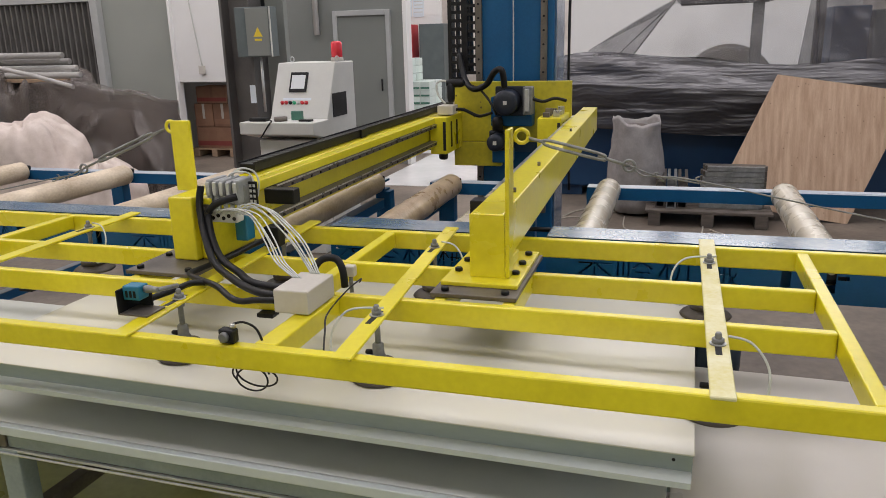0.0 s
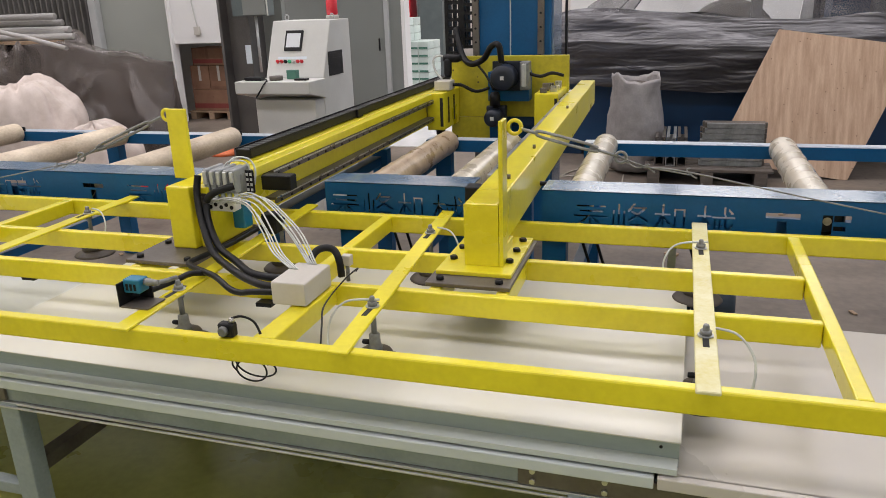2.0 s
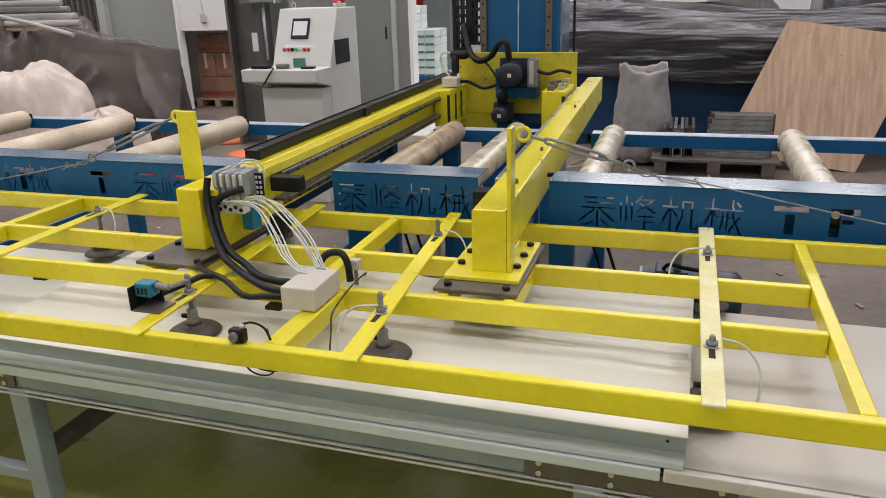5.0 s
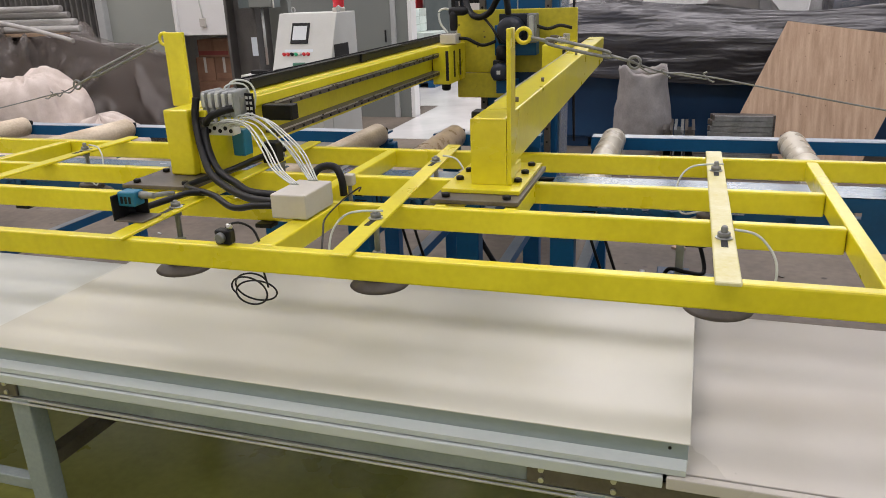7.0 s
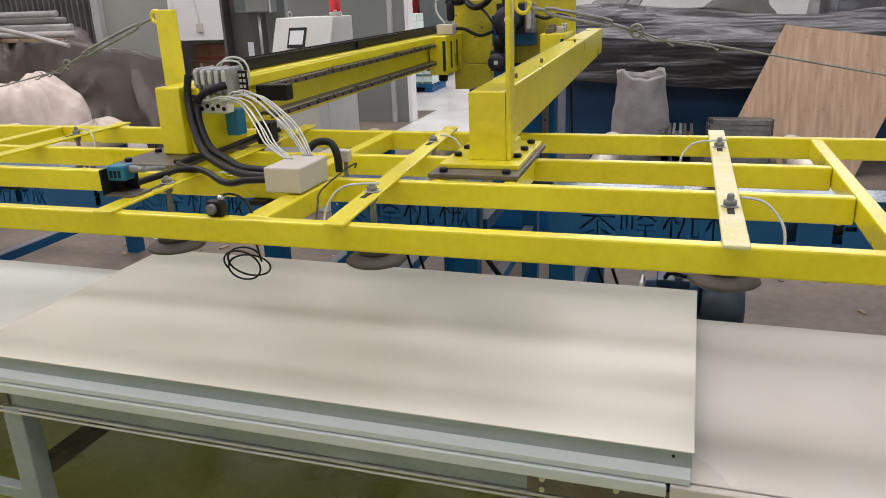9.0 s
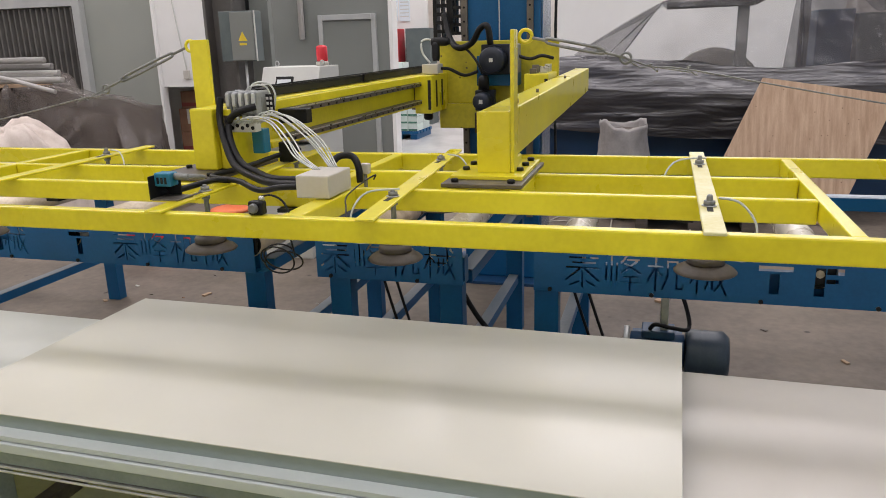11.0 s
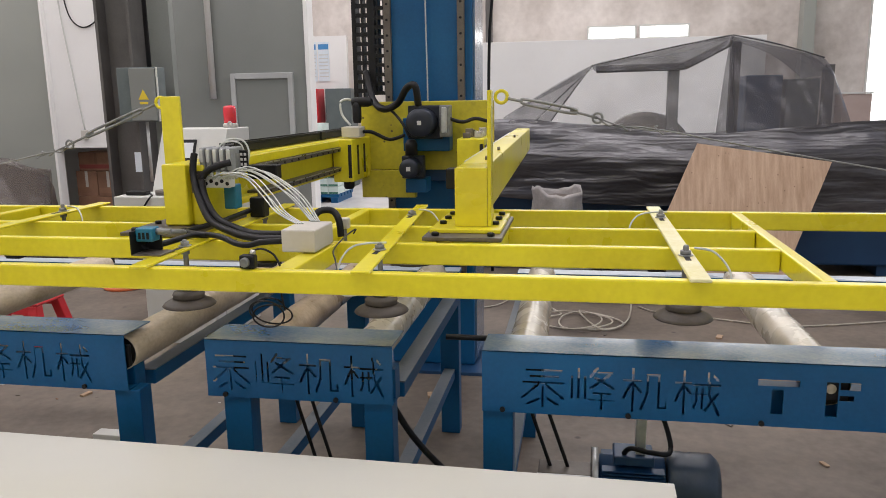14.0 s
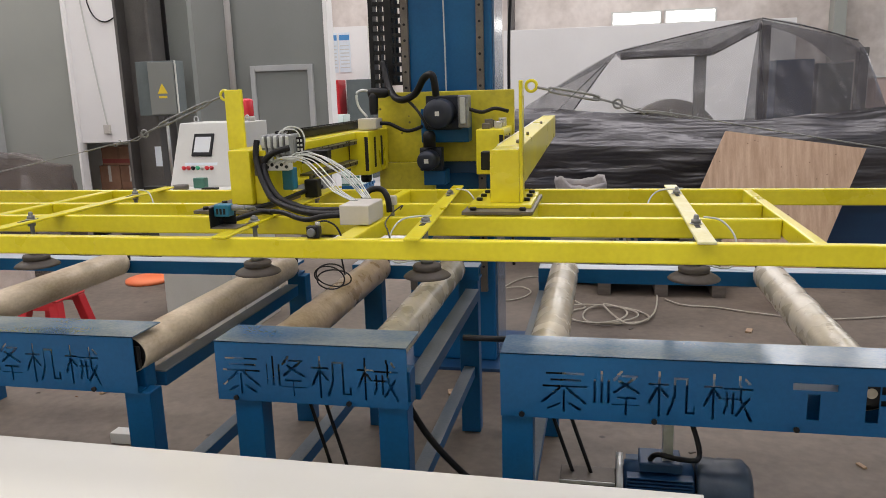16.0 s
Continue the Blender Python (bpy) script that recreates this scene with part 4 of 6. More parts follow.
# ---- column and its carriage ----
column = thing("gantry_column", (-0.475, 1.9, 0), "tall blue steel gantry column with bolted slide rails", "machine column")
part("post", box_bm(-0.70, -0.245, 1.72, 2.10, 0.02, 4.6, 0.01), BLUE, column, "blue painted box column")
part("base_plate", box_bm(-0.85, -0.10, 1.60, 2.25, 0, 0.0195, 0.002), BLUE_DEEP, column)
for x in (-0.675, -0.30):
    rl = part("slide_rail", box_bm(x - 0.018, x + 0.018, 1.695, 1.7195, 0.45, 4.5, 0.002), STEEL_DARK, column, "dark steel slide rail")
    for k in range(42):
        part("rail_screw", lathe_bm([(0.007, 1.692), (0.007, 1.6949)], (x, 0, 0.6 + k * 0.085), "y", 8), BLACK, rl)
part("side_sheet", box_bm(-0.2448, -0.235, 1.75, 2.06, 0.05, 4.5, 0.001), BLUE_WORN, column, "shiny blue side sheet")
part("chain_wire", hose_bm([(-0.475, 1.70, 4.4), (-0.472, 1.69, 3.0), (-0.475, 1.69, 2.2), (-0.47, 1.685, 1.7), (-0.47, 1.685, 1.1)], 0.004, 6, 6), ZINC, column, "thin hoisting cable")
part("hanging_cable", hose_bm([(-0.16, 1.9, 4.5), (-0.165, 1.88, 3.2), (-0.15, 1.87, 2.4), (-0.175, 1.85, 1.9), (-0.17, 1.8, 1.2), (-0.15, 1.75, 0.6)], 0.008, 8, 6), BLACK, column, "black hanging cable")

carriage = thing("lift_carriage", (-0.475, 1.5, 0.80), "yellow steel lift carriage with dark blue servo motors", "machine carriage")
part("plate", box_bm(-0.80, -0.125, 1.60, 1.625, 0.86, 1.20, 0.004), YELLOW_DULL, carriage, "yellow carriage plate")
vc = part("cable_chain", box_bm(-0.860, -0.838, 1.70, 1.78, 1.195, 4.05, 0.002), BLACK, carriage, "black upright cable chain")
for xa, xb in ((-0.811, -0.801), (-0.779, -0.742), (-0.731, -0.722), (-0.697, -0.688)):
    part("chain_side", box_bm(xa, xb, 1.70, 1.76, 1.195 if xa < -0.79 else 1.235, 4.05, 0.001), BLACK, vc)
for k in range(61):
    part("chain_link", box_bm(-0.8375, -0.7795, 1.702, 1.73, 1.20 + k * 0.0467, 1.220 + k * 0.0467, 0), BLACK, vc)
    part("chain_link", box_bm(-0.7415, -0.6975, 1.702, 1.73, 1.235 + k * 0.0467, 1.253 + k * 0.0467, 0), BLACK, vc)
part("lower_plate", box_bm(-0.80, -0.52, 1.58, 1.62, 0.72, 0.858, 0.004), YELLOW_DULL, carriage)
part("plate_back", box_bm(-0.72, -0.23, 1.626, 1.68, 0.80, 1.18, 0.004), BLUE_DEEP, carriage)
part("motor_mount", box_bm(-0.56, -0.33, 1.50, 1.598, 0.96, 1.12, 0.004), BLUE, carriage, "blue motor mount")
for xa, xb in ((-0.85, -0.755), (-0.26, -0.135)):
    g = part("guide_block", box_bm(xa, xb, 1.28, 1.60, 0.83, 1.03, 0.005), YELLOW, carriage, "yellow guide block")
    for y in (1.36, 1.47):
        part("slot", box_bm(xb + 0.0003, xb + 0.002, y, y + 0.025, 0.86, 1.0, 0), SLOT_BLACK, g)
    part("front_slot", box_bm(xb - 0.02, xb - 0.004, 1.277, 1.2798, 0.85, 1.005, 0), SLOT_BLACK, g)
    part("wiper", box_bm(xa - 0.022 if xa < -0.5 else xb + 0.0015, xa - 0.001 if xa < -0.5 else xb + 0.03, 1.29, 1.32, 0.85, 1.0, 0.002), STEEL_DARK, g)
m1 = part("servo_motor", lathe_bm([(0.03, 1.36), (0.062, 1.362), (0.067, 1.37), (0.067, 1.47), (0.06, 1.48)], (-0.45, 0, 1.10), "y", 24), NAVY, carriage, "dark navy servo motor")
part("flange", box_bm(-0.53, -0.36, 1.481, 1.4995, 1.02, 1.18, 0.006), NAVY, m1)
part("label_plate", box_bm(-0.46, -0.44, 1.3585, 1.3600, 1.09, 1.11, 0), GREY_BOX, m1)
part("gearbox", box_bm(-0.365, -0.315, 1.42, 1.499, 1.03, 1.18, 0.006), STAY_GREY, m1, "dull steel gearbox")
part("cooling_bars", box_bm(-0.352, -0.328, 1.40, 1.42, 1.05, 1.17, 0.004), ZINC, m1)
m2 = part("servo_motor", lathe_bm([(0.02, 1.35), (0.043, 1.352), (0.047, 1.36), (0.047, 1.44), (0.04, 1.45)], (-0.505, 0, 0.885), "y", 24), NAVY, carriage, "black servo motor")
part("flange", box_bm(-0.56, -0.45, 1.4505, 1.5, 0.83, 0.94, 0.006), NAVY, m2)
part("motor_bracket", box_bm(-0.545, -0.44, 1.46, 1.578, 0.76, 0.829, 0.004), BLUE, carriage, "blue motor bracket")
part("label_plate", box_bm(-0.515, -0.495, 1.3485, 1.3498, 0.875, 0.895, 0), GREY_BOX, m2)
part("motor_neck", lathe_bm([(0.03, 0.945), (0.03, 1.0), (0.02, 1.02)], (-0.505, 1.43, 0), "z", 16), BLACK, carriage)
part("motor_cable", hose_bm([(-0.46, 1.40, 1.18), (-0.47, 1.38, 1.27), (-0.52, 1.42, 1.26), (-0.58, 1.48, 1.19), (-0.66, 1.50, 1.165), (-0.73, 1.58, 1.22), (-0.78, 1.66, 1.35)], 0.017, 10, 8), BLACK, carriage, "black motor cable conduit")
part("motor_cable", hose_bm([(-0.51, 1.42, 1.03), (-0.55, 1.44, 1.10), (-0.62, 1.50, 1.16), (-0.68, 1.54, 1.18)], 0.007, 8, 6), BLACK, carriage)
part("motor_cable", hose_bm([(-0.33, 1.45, 1.12), (-0.26, 1.46, 1.10), (-0.20, 1.48, 1.115), (-0.14, 1.5, 1.10)], 0.009, 8, 6), BLACK, carriage)
part("motor_cable", hose_bm([(-0.54, 1.44, 1.04), (-0.62, 1.46, 1.02), (-0.70, 1.45, 1.055), (-0.74, 1.42, 1.06)], 0.009, 8, 6), BLACK, carriage)
part("connector_box", box_bm(-0.83, -0.74, 1.36, 1.46, 1.035, 1.085, 0.004), CREAM_BOX, carriage, "cream connector box")
part("plug", lathe_bm([(0.018, 1.10), (0.022, 1.12), (0.022, 1.18), (0.015, 1.20)], (-0.775, 1.45, 0), "z", 14), BLACK, carriage)
part("plug", lathe_bm([(0.02, -0.80), (0.024, -0.78), (0.024, -0.72), (0.016, -0.70)], (0, 1.46, 1.20), "x", 14), BLACK, carriage)
part("cable_loop", hose_bm([(-0.80, 1.42, 1.09), (-0.84, 1.42, 1.14), (-0.85, 1.43, 1.20), (-0.82, 1.45, 1.215), (-0.78, 1.46, 1.20)], 0.006, 8, 6), CLEAR_HOSE, carriage)
for k in range(7):
    part("fitting", box_bm(-0.235 + 0.012 * (k % 2) * 4, -0.20 + 0.012 * (k % 2) * 4, 1.30 + k * 0.04, 1.325 + k * 0.04, 1.0305, 1.055 + 0.008 * (k % 3), 0.003), STEEL if k % 2 else STEEL_DARK, carriage)
part("lower_stop", lathe_bm([(0.02, 0.79), (0.026, 0.80), (0.026, 0.829)], (-0.80, 1.36, 0), "z", 14), BLACK, carriage)


# ---- drive under the long table ----
drive = thing("drive_motor", (0.45, 0.16, 0.30), "dark blue geared drive motor hung under the roller table", "electric motor")
part("hanger", box_bm(0.455, 0.485, 0.12, 0.16, 0.515, 0.694, 0.003), ZINC, drive, "bright steel hanger")
part("motor_body", lathe_bm([(0.03, 0.345), (0.07, 0.35), (0.07, 0.545), (0.05, 0.55)], (0, 0.16, 0.425), "x", 24), BLUE_DEEP, drive, "dark blue finned motor body")
for k in range(12):
    part("cooling_fin", box_bm(0.355, 0.54, 0.085, 0.235, 0.365 + k * 0.0105, 0.368 + k * 0.0105, 0), BLUE_DEEP, drive)
part("fan_cowl", lathe_bm([(0.088, 0.551), (0.095, 0.56), (0.095, 0.60), (0.092, 0.61), (0.095, 0.62), (0.095, 0.685), (0.075, 0.705), (0.03, 0.707)], (0, 0.16, 0.422), "x", 28), SLATE, drive, "dark grey fan cowl")
part("end_flange", lathe_bm([(0.09, 0.325), (0.09, 0.3445)], (0, 0.16, 0.425), "x", 24), ZINC, drive)
part("terminal_box", box_bm(0.39, 0.51, 0.10, 0.20, 0.496, 0.526, 0.005), BLUE_DEEP, drive)
for x in (0.40, 0.46):
    part("name_plate", box_bm(x, x + 0.022, 0.0885, 0.0895, 0.410, 0.424, 0), GREY_BOX, drive)
part("motor_cable", hose_bm([(0.42, 0.12, 0.528), (0.44, 0.10, 0.555), (0.50, 0.10, 0.545), (0.56, 0.14, 0.535), (0.54, 0.2, 0.62), (0.5, 0.26, 0.68)], 0.008, 8, 6), BLACK, drive)
rail = part("mount_rail", box_bm(0.16, 0.325, 0.11, 0.20, 0.402, 0.452, 0.003), STEEL_DARK, drive, "slotted aluminium mounting rail")
for z in (0.4025, 0.441):
    part("rail_rib", box_bm(0.158, 0.322, 0.1045, 0.1095, z, z + 0.010, 0.001), ZINC, rail)
for x0 in (0.09, -0.70):
    for dx in (0.0, 0.055):
        solo("drive_belt", hose_bm([(x0 + dx, 0.22, 0.74), (x0 + dx + 0.05, 0.19, 0.60), (x0 + dx + 0.11, 0.16, 0.44), (x0 + dx + 0.14, 0.15, 0.34)], 0.006, 8, 4), BLACK, "black drive belt running down from the rollers", "belt", "drive belts")
solo("floor_cable", hose_bm([(-0.40, 0.35, 0.62), (-0.30, 0.38, 0.42), (-0.15, 0.40, 0.25), (0.02, 0.5, 0.06), (0.25, 0.6, 0.012), (0.7, 0.8, 0.012)], 0.012, 8, 8), BLACK, "thick black cable hanging to the floor", "cable")

# ---- control console ----
console = thing("control_console", (-2.33, 2.75, 0), "light grey sheet steel control console with sloping panel", "control console")
part("cabinet", quad_prism_bm([(2.62, 0.0), (3.17, 0.0), (3.17, 1.43), (2.82, 1.43), (2.63, 1.02), (2.62, 0.90)], -2.585, -2.10, "x", 0.006), GREY_BOX, console)
part("desk", quad_prism_bm([(2.34, 0.93), (2.618, 0.87), (2.618, 1.018), (2.34, 1.018)], -2.69, -2.08, "x", 0.006), GREY_BOX, console)
part("pedestal", box_bm(-2.60, -2.102, 2.46, 2.618, 0, 0.875, 0.006), GREY_BOX, console)
slope = Matrix.Translation((0, 2.63, 1.02)) @ Matrix.Rotation(math.atan2(0.41, 0.19) - math.pi / 2, 4, "X")


def on_slope(x0, x1, s0, s1, lift=0.004, bevel=0.002):
    """A flat piece on the sloping face, s along the slope from its foot."""
    return turned(box_bm(x0, x1, -lift, 0.002, s0, s1, bevel), slope)


scr = part("screen_frame", on_slope(-2.455, -2.31, 0.21, 0.37, 0.012), BLACK, console, "black touch screen frame")
part("screen", on_slope(-2.44, -2.325, 0.235, 0.345, 0.0135, 0), SCREEN, scr, "pale touch screen")
for k, mat in enumerate((RED, RED, BLACK, GREEN, GREY_BOX, RED, RED)):
    b = turned(lathe_bm([(0.009, -0.020), (0.011, -0.017), (0.011, -0.005), (0.014, -0.004), (0.014, 0.001)], (-2.50 + k * 0.034, 0, 0.125), "y", 14), slope)
    part("push_button", b, mat, console)
part("warning_label", on_slope(-2.50, -2.26, 0.145, 0.165, 0.001, 0), POSTER, console)
part("vent_grille", box_bm(-2.0995, -2.096, 2.73, 2.99, 1.02, 1.20, 0), BLACK, console, "black vent grille")
for k in range(9):
    part("vent_slat", box_bm(-2.0955, -2.094, 2.735, 2.985, 1.03 + k * 0.0185, 1.037 + k * 0.0185, 0), BLACK, console)
bk = part("beacon", lathe_bm([(0.040, 1.462), (0.044, 1.467), (0.044, 1.565), (0.038, 1.58), (0.02, 1.585)], (-2.17, 3.02, 0), "z", 24), RED_LENS, console, "red warning beacon")
part("beacon_base", lathe_bm([(0.05, 1.431), (0.05, 1.455), (0.044, 1.4615)], (-2.17, 3.02, 0), "z", 24), CREAM_BOX, bk)
for x in (-2.53, -2.05 - 0.09):
    lg = bmesh.new()
    hose_bm([(x + 0.016 * math.cos(t), 2.95, 1.452 + 0.02 * math.sin(t)) for t in [k * math.pi / 6 for k in range(13)]], 0.005, 6, 2, lg)
    part("lifting_eye", lg, ZINC, console)
solo("hand_controller", box_bm(-2.64, -2.50, 2.40, 2.47, 1.019, 1.045, 0.006), BLACK, "black hand controller lying on the console desk", "controller")
solo("tape_roll", lathe_bm([(0.03, 1.019), (0.05, 1.02), (0.05, 1.05), (0.03, 1.051)], (-2.40, 2.45, 0), "z", 20), STEEL_DARK, "dark roll of tape on the console desk", "tape")
solo("small_carton", box_bm(-2.35, -2.27, 2.52, 2.57, 1.019, 1.085, 0.003), GREEN_BAND, "small dark green box on the console desk", "box")
solo("pen_tray", box_bm(-2.24, -2.14, 2.42, 2.47, 1.019, 1.033, 0.003), BLACK, "small black tray on the console desk", "tray")
solo("pendant_cable", hose_bm([(-2.46, 2.40, 1.03), (-2.43, 2.36, 1.024), (-2.44, 2.33, 1.0), (-2.47, 2.315, 0.95), (-2.50, 2.31, 0.91)], 0.006, 6, 6), BLACK, "short black cable over the desk edge", "cable")

# ---- stools, bits on the floor ----
SX, SY = -3.47, 2.45
stool = thing("plastic_stool", (SX, SY, 0), "low red plastic stool standing behind the roller table", "stool")
part("seat", box_bm(SX - 0.15, SX + 0.15, SY - 0.15, SY + 0.15, 0.265, 0.29, 0.02), RED, stool)
for sx in (-1, 1):
    for sy in (-1, 1):
        lg = box_bm(-0.035, 0.035, -0.035, 0.035, 0, 0.27, 0.008)
        for v in lg.verts:
            k = 1 - v.co.z / 0.27
            v.co.x += SX + sx * (0.11 + 0.05 * k)
            v.co.y += SY + sy * (0.11 + 0.05 * k)
        part("leg", lg, RED, stool)
for y in (SY - 0.15, SY + 0.138):
    part("apron", box_bm(SX - 0.13, SX + 0.13, y, y + 0.012, 0.21, 0.264, 0.003), RED, stool)
solo("orange_lid", lathe_bm([(0.12, 0.001), (0.19, 0.003), (0.19, 0.03), (0.15, 0.045), (0.03, 0.05)], (-3.70, 3.92, 0), "z", 24), ORANGE, "orange plastic lid lying on the floor", "lid")
solo("orange_lid", lathe_bm([(0.10, 0.001), (0.17, 0.003), (0.17, 0.03), (0.13, 0.05), (0.03, 0.055)], (-4.28, 4.55, 0), "z", 24), ORANGE, "orange plastic lid lying on the floor", "lid")
coil = []
for k in range(40):
    a = 2.2 + k * 0.47
    coil.append((0.30 + (0.23 + 0.06 * math.sin(k * 0.31)) * math.cos(a) + 0.05 * math.sin(k * 0.17), 3.26 + (0.22 + 0.04 * math.cos(k * 0.43)) * math.sin(a), 0.011 + 0.0006 * k))
solo("hose_coil", hose_bm([(0.04, 4.1, 0.010), (0.06, 3.7, 0.010)] + coil + [(0.45, 3.03, 0.03), (0.62, 3.25, 0.02), (0.69, 3.7, 0.010), (0.70, 4.1, 0.010)], 0.0065, 7, 4), HOSE_BEIGE, "loose coil of pale hose lying on the floor", "hose")
solo("floor_hose", hose_bm([(0.75, 3.75, 0.009), (0.87, 3.60, 0.009), (1.10, 3.56, 0.009), (1.36, 3.44, 0.009), (1.8, 3.35, 0.009), (2.6, 3.6, 0.009)], 0.006, 7, 6), HOSE_BEIGE, "pale hose trailing over the dusty floor", "hose")
solo("floor_hose", hose_bm([(-0.50, 4.0, 0.009), (-0.42, 4.22, 0.009), (-0.31, 4.36, 0.009), (-0.18, 4.34, 0.009), (-0.05, 4.3, 0.009)], 0.006, 7, 6), HOSE_BEIGE, "pale hose trailing over the dusty floor", "hose")
solo("floor_hose", hose_bm([(-0.52, 3.95, 0.009), (-0.36, 4.0, 0.009), (-0.27, 3.86, 0.009), (-0.34, 3.66, 0.009), (-0.5, 3.55, 0.009)], 0.006, 7, 6), HOSE_BEIGE, "pale hose trailing over the dusty floor", "hose")
for k in range(64):
    x, y, s = random.uniform(-3.2, 2.2), random.uniform(0.15, 3.4), random.uniform(0.007, 0.022) if k % 5 else random.uniform(0.02, 0.04)
    solo("offcut", turned(box_bm(-s, s, -s * random.uniform(0.3, 0.7), s * 0.5, 0.0, s * 0.35, 0.002), Matrix.Translation((x, y, 0.001)) @ Matrix.Rotation(random.uniform(0, 3), 4, "Z")), (WOOD, CARTON, STEEL_DARK, GREY_BOX, STEEL_DARK)[k % 5], "small offcut lying on the dusty floor", "offcut", "offcuts on the floor")
solo("white_block", box_bm(-2.0, -1.80, 0.95, 1.02, 0.001, 0.055, 0.004), GREY_BOX, "small pale block on the floor", "block")

# ---- grey rooms and wall at the side ----
structure("wall_partition_left", box_bm(-10.2, -6.26, 6.6, 6.75, 0, 6.9, 0), WALL_GREY, "grey sheet steel partition wall")
structure("trim_corner", box_bm(-6.2595, -6.225, 6.56, 6.70, 0, 6.9, 0.004), WALL_WHITE, "white corner trim")
shutter = thing("door_2", (-8.6, 6.55, 0), "dark grey corrugated steel door in a pale grey frame", "door", "", "structure")
part("leaf", box_bm(-9.8, -7.462, 6.57, 6.5995, 0, 2.19, 0), COLUMN_STEEL, shutter)
for k in range(24):
    part("rib", quad_prism_bm([(-9.78 + k * 0.097, 6.5695), (-9.745 + k * 0.097, 6.51), (-9.72 + k * 0.097, 6.51), (-9.695 + k * 0.097, 6.5695)], 0, 2.185, "z"), COLUMN_STEEL, shutter)
part("door_frame", box_bm(-7.461, -7.34, 6.49, 6.5995, 0, 2.31, 0.005), FRAME_GREY, shutter, "pale grey door frame")
part("door_frame", box_bm(-9.9, -7.4615, 6.49, 6.5995, 2.195, 2.31, 0.005), FRAME_GREY, shutter, "pale grey door frame")
structure("wall_white_bay", box_bm(-6.224, -5.06, 6.62, 6.76, 1.08, 6.9, 0), WALL_WHITE, "white painted wall over a recess with cartons")
structure("wall_recess", box_bm(-8.2, -4.4, 7.45, 7.6, 0, 6.9, 0), WALL_WHITE, "white back wall of the recess")
structure("wall_partition_mid", box_bm(-5.05, -2.90, 6.65, 6.80, 0, 6.9, 0), WALL_DARK, "dark grey sheet steel partition wall")
structure("trim_edge", box_bm(-2.8995, -2.85, 6.63, 6.82, 0, 6.9, 0.003), WALL_WHITE, "white edge trim")
structure("trim_pipe", lathe_bm([(0.036, 1.66), (0.036, 6.9)], (-4.07, 6.605, 0), "z", 14), WALL_WHITE, "white vertical downpipe on the grey wall")
door = thing("door_1", (-3.45, 6.63, 0), "grey steel door in a paler grey frame", "door", "", "structure")
part("leaf", box_bm(-3.78, -3.12, 6.62, 6.648, 0, 1.88, 0.002), WALL_DARK, door)
for a in ((-3.84, -3.781, 0, 1.95), (-3.119, -3.06, 0, 1.95), (-3.7805, -3.1195, 1.882, 1.95)):
    part("door_frame", box_bm(a[0], a[1], 6.60, 6.649, a[2], a[3], 0.004), FRAME_GREY, door, "paler grey door frame")
part("door_handle", box_bm(-3.20, -3.18, 6.58, 6.599, 0.95, 1.10, 0.004), BLACK, door)
structure("column_1", box_bm(-4.11, -4.08, 4.45, 4.75, 0, 6.9, 0.003), COLUMN_STEEL, "dark steel building column")
structure("column_2", box_bm(-4.08, -3.79, 4.585, 4.615, 0, 6.9, 0.003), COLUMN_STEEL, "dark steel building column web")
structure("column_3", box_bm(-3.79, -3.76, 4.45, 4.75, 0, 6.9, 0.003), COLUMN_STEEL, "dark steel building column")
structure("column_4", box_bm(-3.73, -3.51, 4.70, 4.78, 0, 6.9, 0.003), WALL_DARK, "grey cladding beside the column")
sw = thing("switch_box", (-3.67, 4.35, 1.45), "grey-blue electrical switch box on the steel column", "switch box")
part("body", box_bm(-3.84, -3.455, 4.29, 4.448, 1.45, 1.93, 0.006), BOX_GREY, sw)
part("door_panel", box_bm(-3.71, -3.46, 4.272, 4.2895, 1.46, 1.92, 0.004), WALL_DARK, sw)
part("edge_strip", box_bm(-3.4548, -3.443, 4.285, 4.30, 1.45, 1.93, 0.002), GREY_BOX, sw)
tri = bmesh.new()
_v = [tri.verts.new(c) for c in ((-3.63, 4.2712, 1.645), (-3.53, 4.2712, 1.645), (-3.58, 4.2712, 1.735))]
_w = [tri.verts.new(v.co + Vector((0, -0.001, 0))) for v in _v]
tri.faces.new(_v), tri.faces.new(_w)
for k in range(3):
    tri.faces.new((_v[k], _v[(k + 1) % 3], _w[(k + 1) % 3], _w[k]))
bmesh.ops.recalc_face_normals(tri, faces=tri.faces[:])
part("warning_triangle", tri, SIGN_YELLOW, sw, "yellow warning triangle")
part("warning_strip", box_bm(-3.62, -3.54, 4.2702, 4.2715, 1.605, 1.625, 0), SIGN_YELLOW, sw)
part("conduit", lathe_bm([(0.02, 1.931), (0.02, 4.6)], (-3.55, 4.36, 0), "z", 10), BLACK, sw)
part("conduit", lathe_bm([(0.014, 0.9), (0.014, 1.449)], (-3.62, 4.36, 0), "z", 10), ZINC, sw)
tag = solo("paper_tag", box_bm(-3.83, -3.765, 4.446, 4.4495, 0.98, 1.165, 0), POSTER, "small white paper tag with faint grey bars on the column", "tag")
solo("wall_cable", hose_bm([(-6.06, 6.608, 4.0), (-6.02, 6.608, 2.92), (-5.92, 6.608, 2.0), (-5.83, 6.608, 1.30)], 0.009, 6, 6), GREY_BOX, "thin grey cable hanging down the white wall", "cable")
solo("wall_socket", box_bm(-5.875, -5.79, 6.58, 6.6195, 1.19, 1.30, 0.005), CREAM_BOX, "small cream wall socket", "socket")
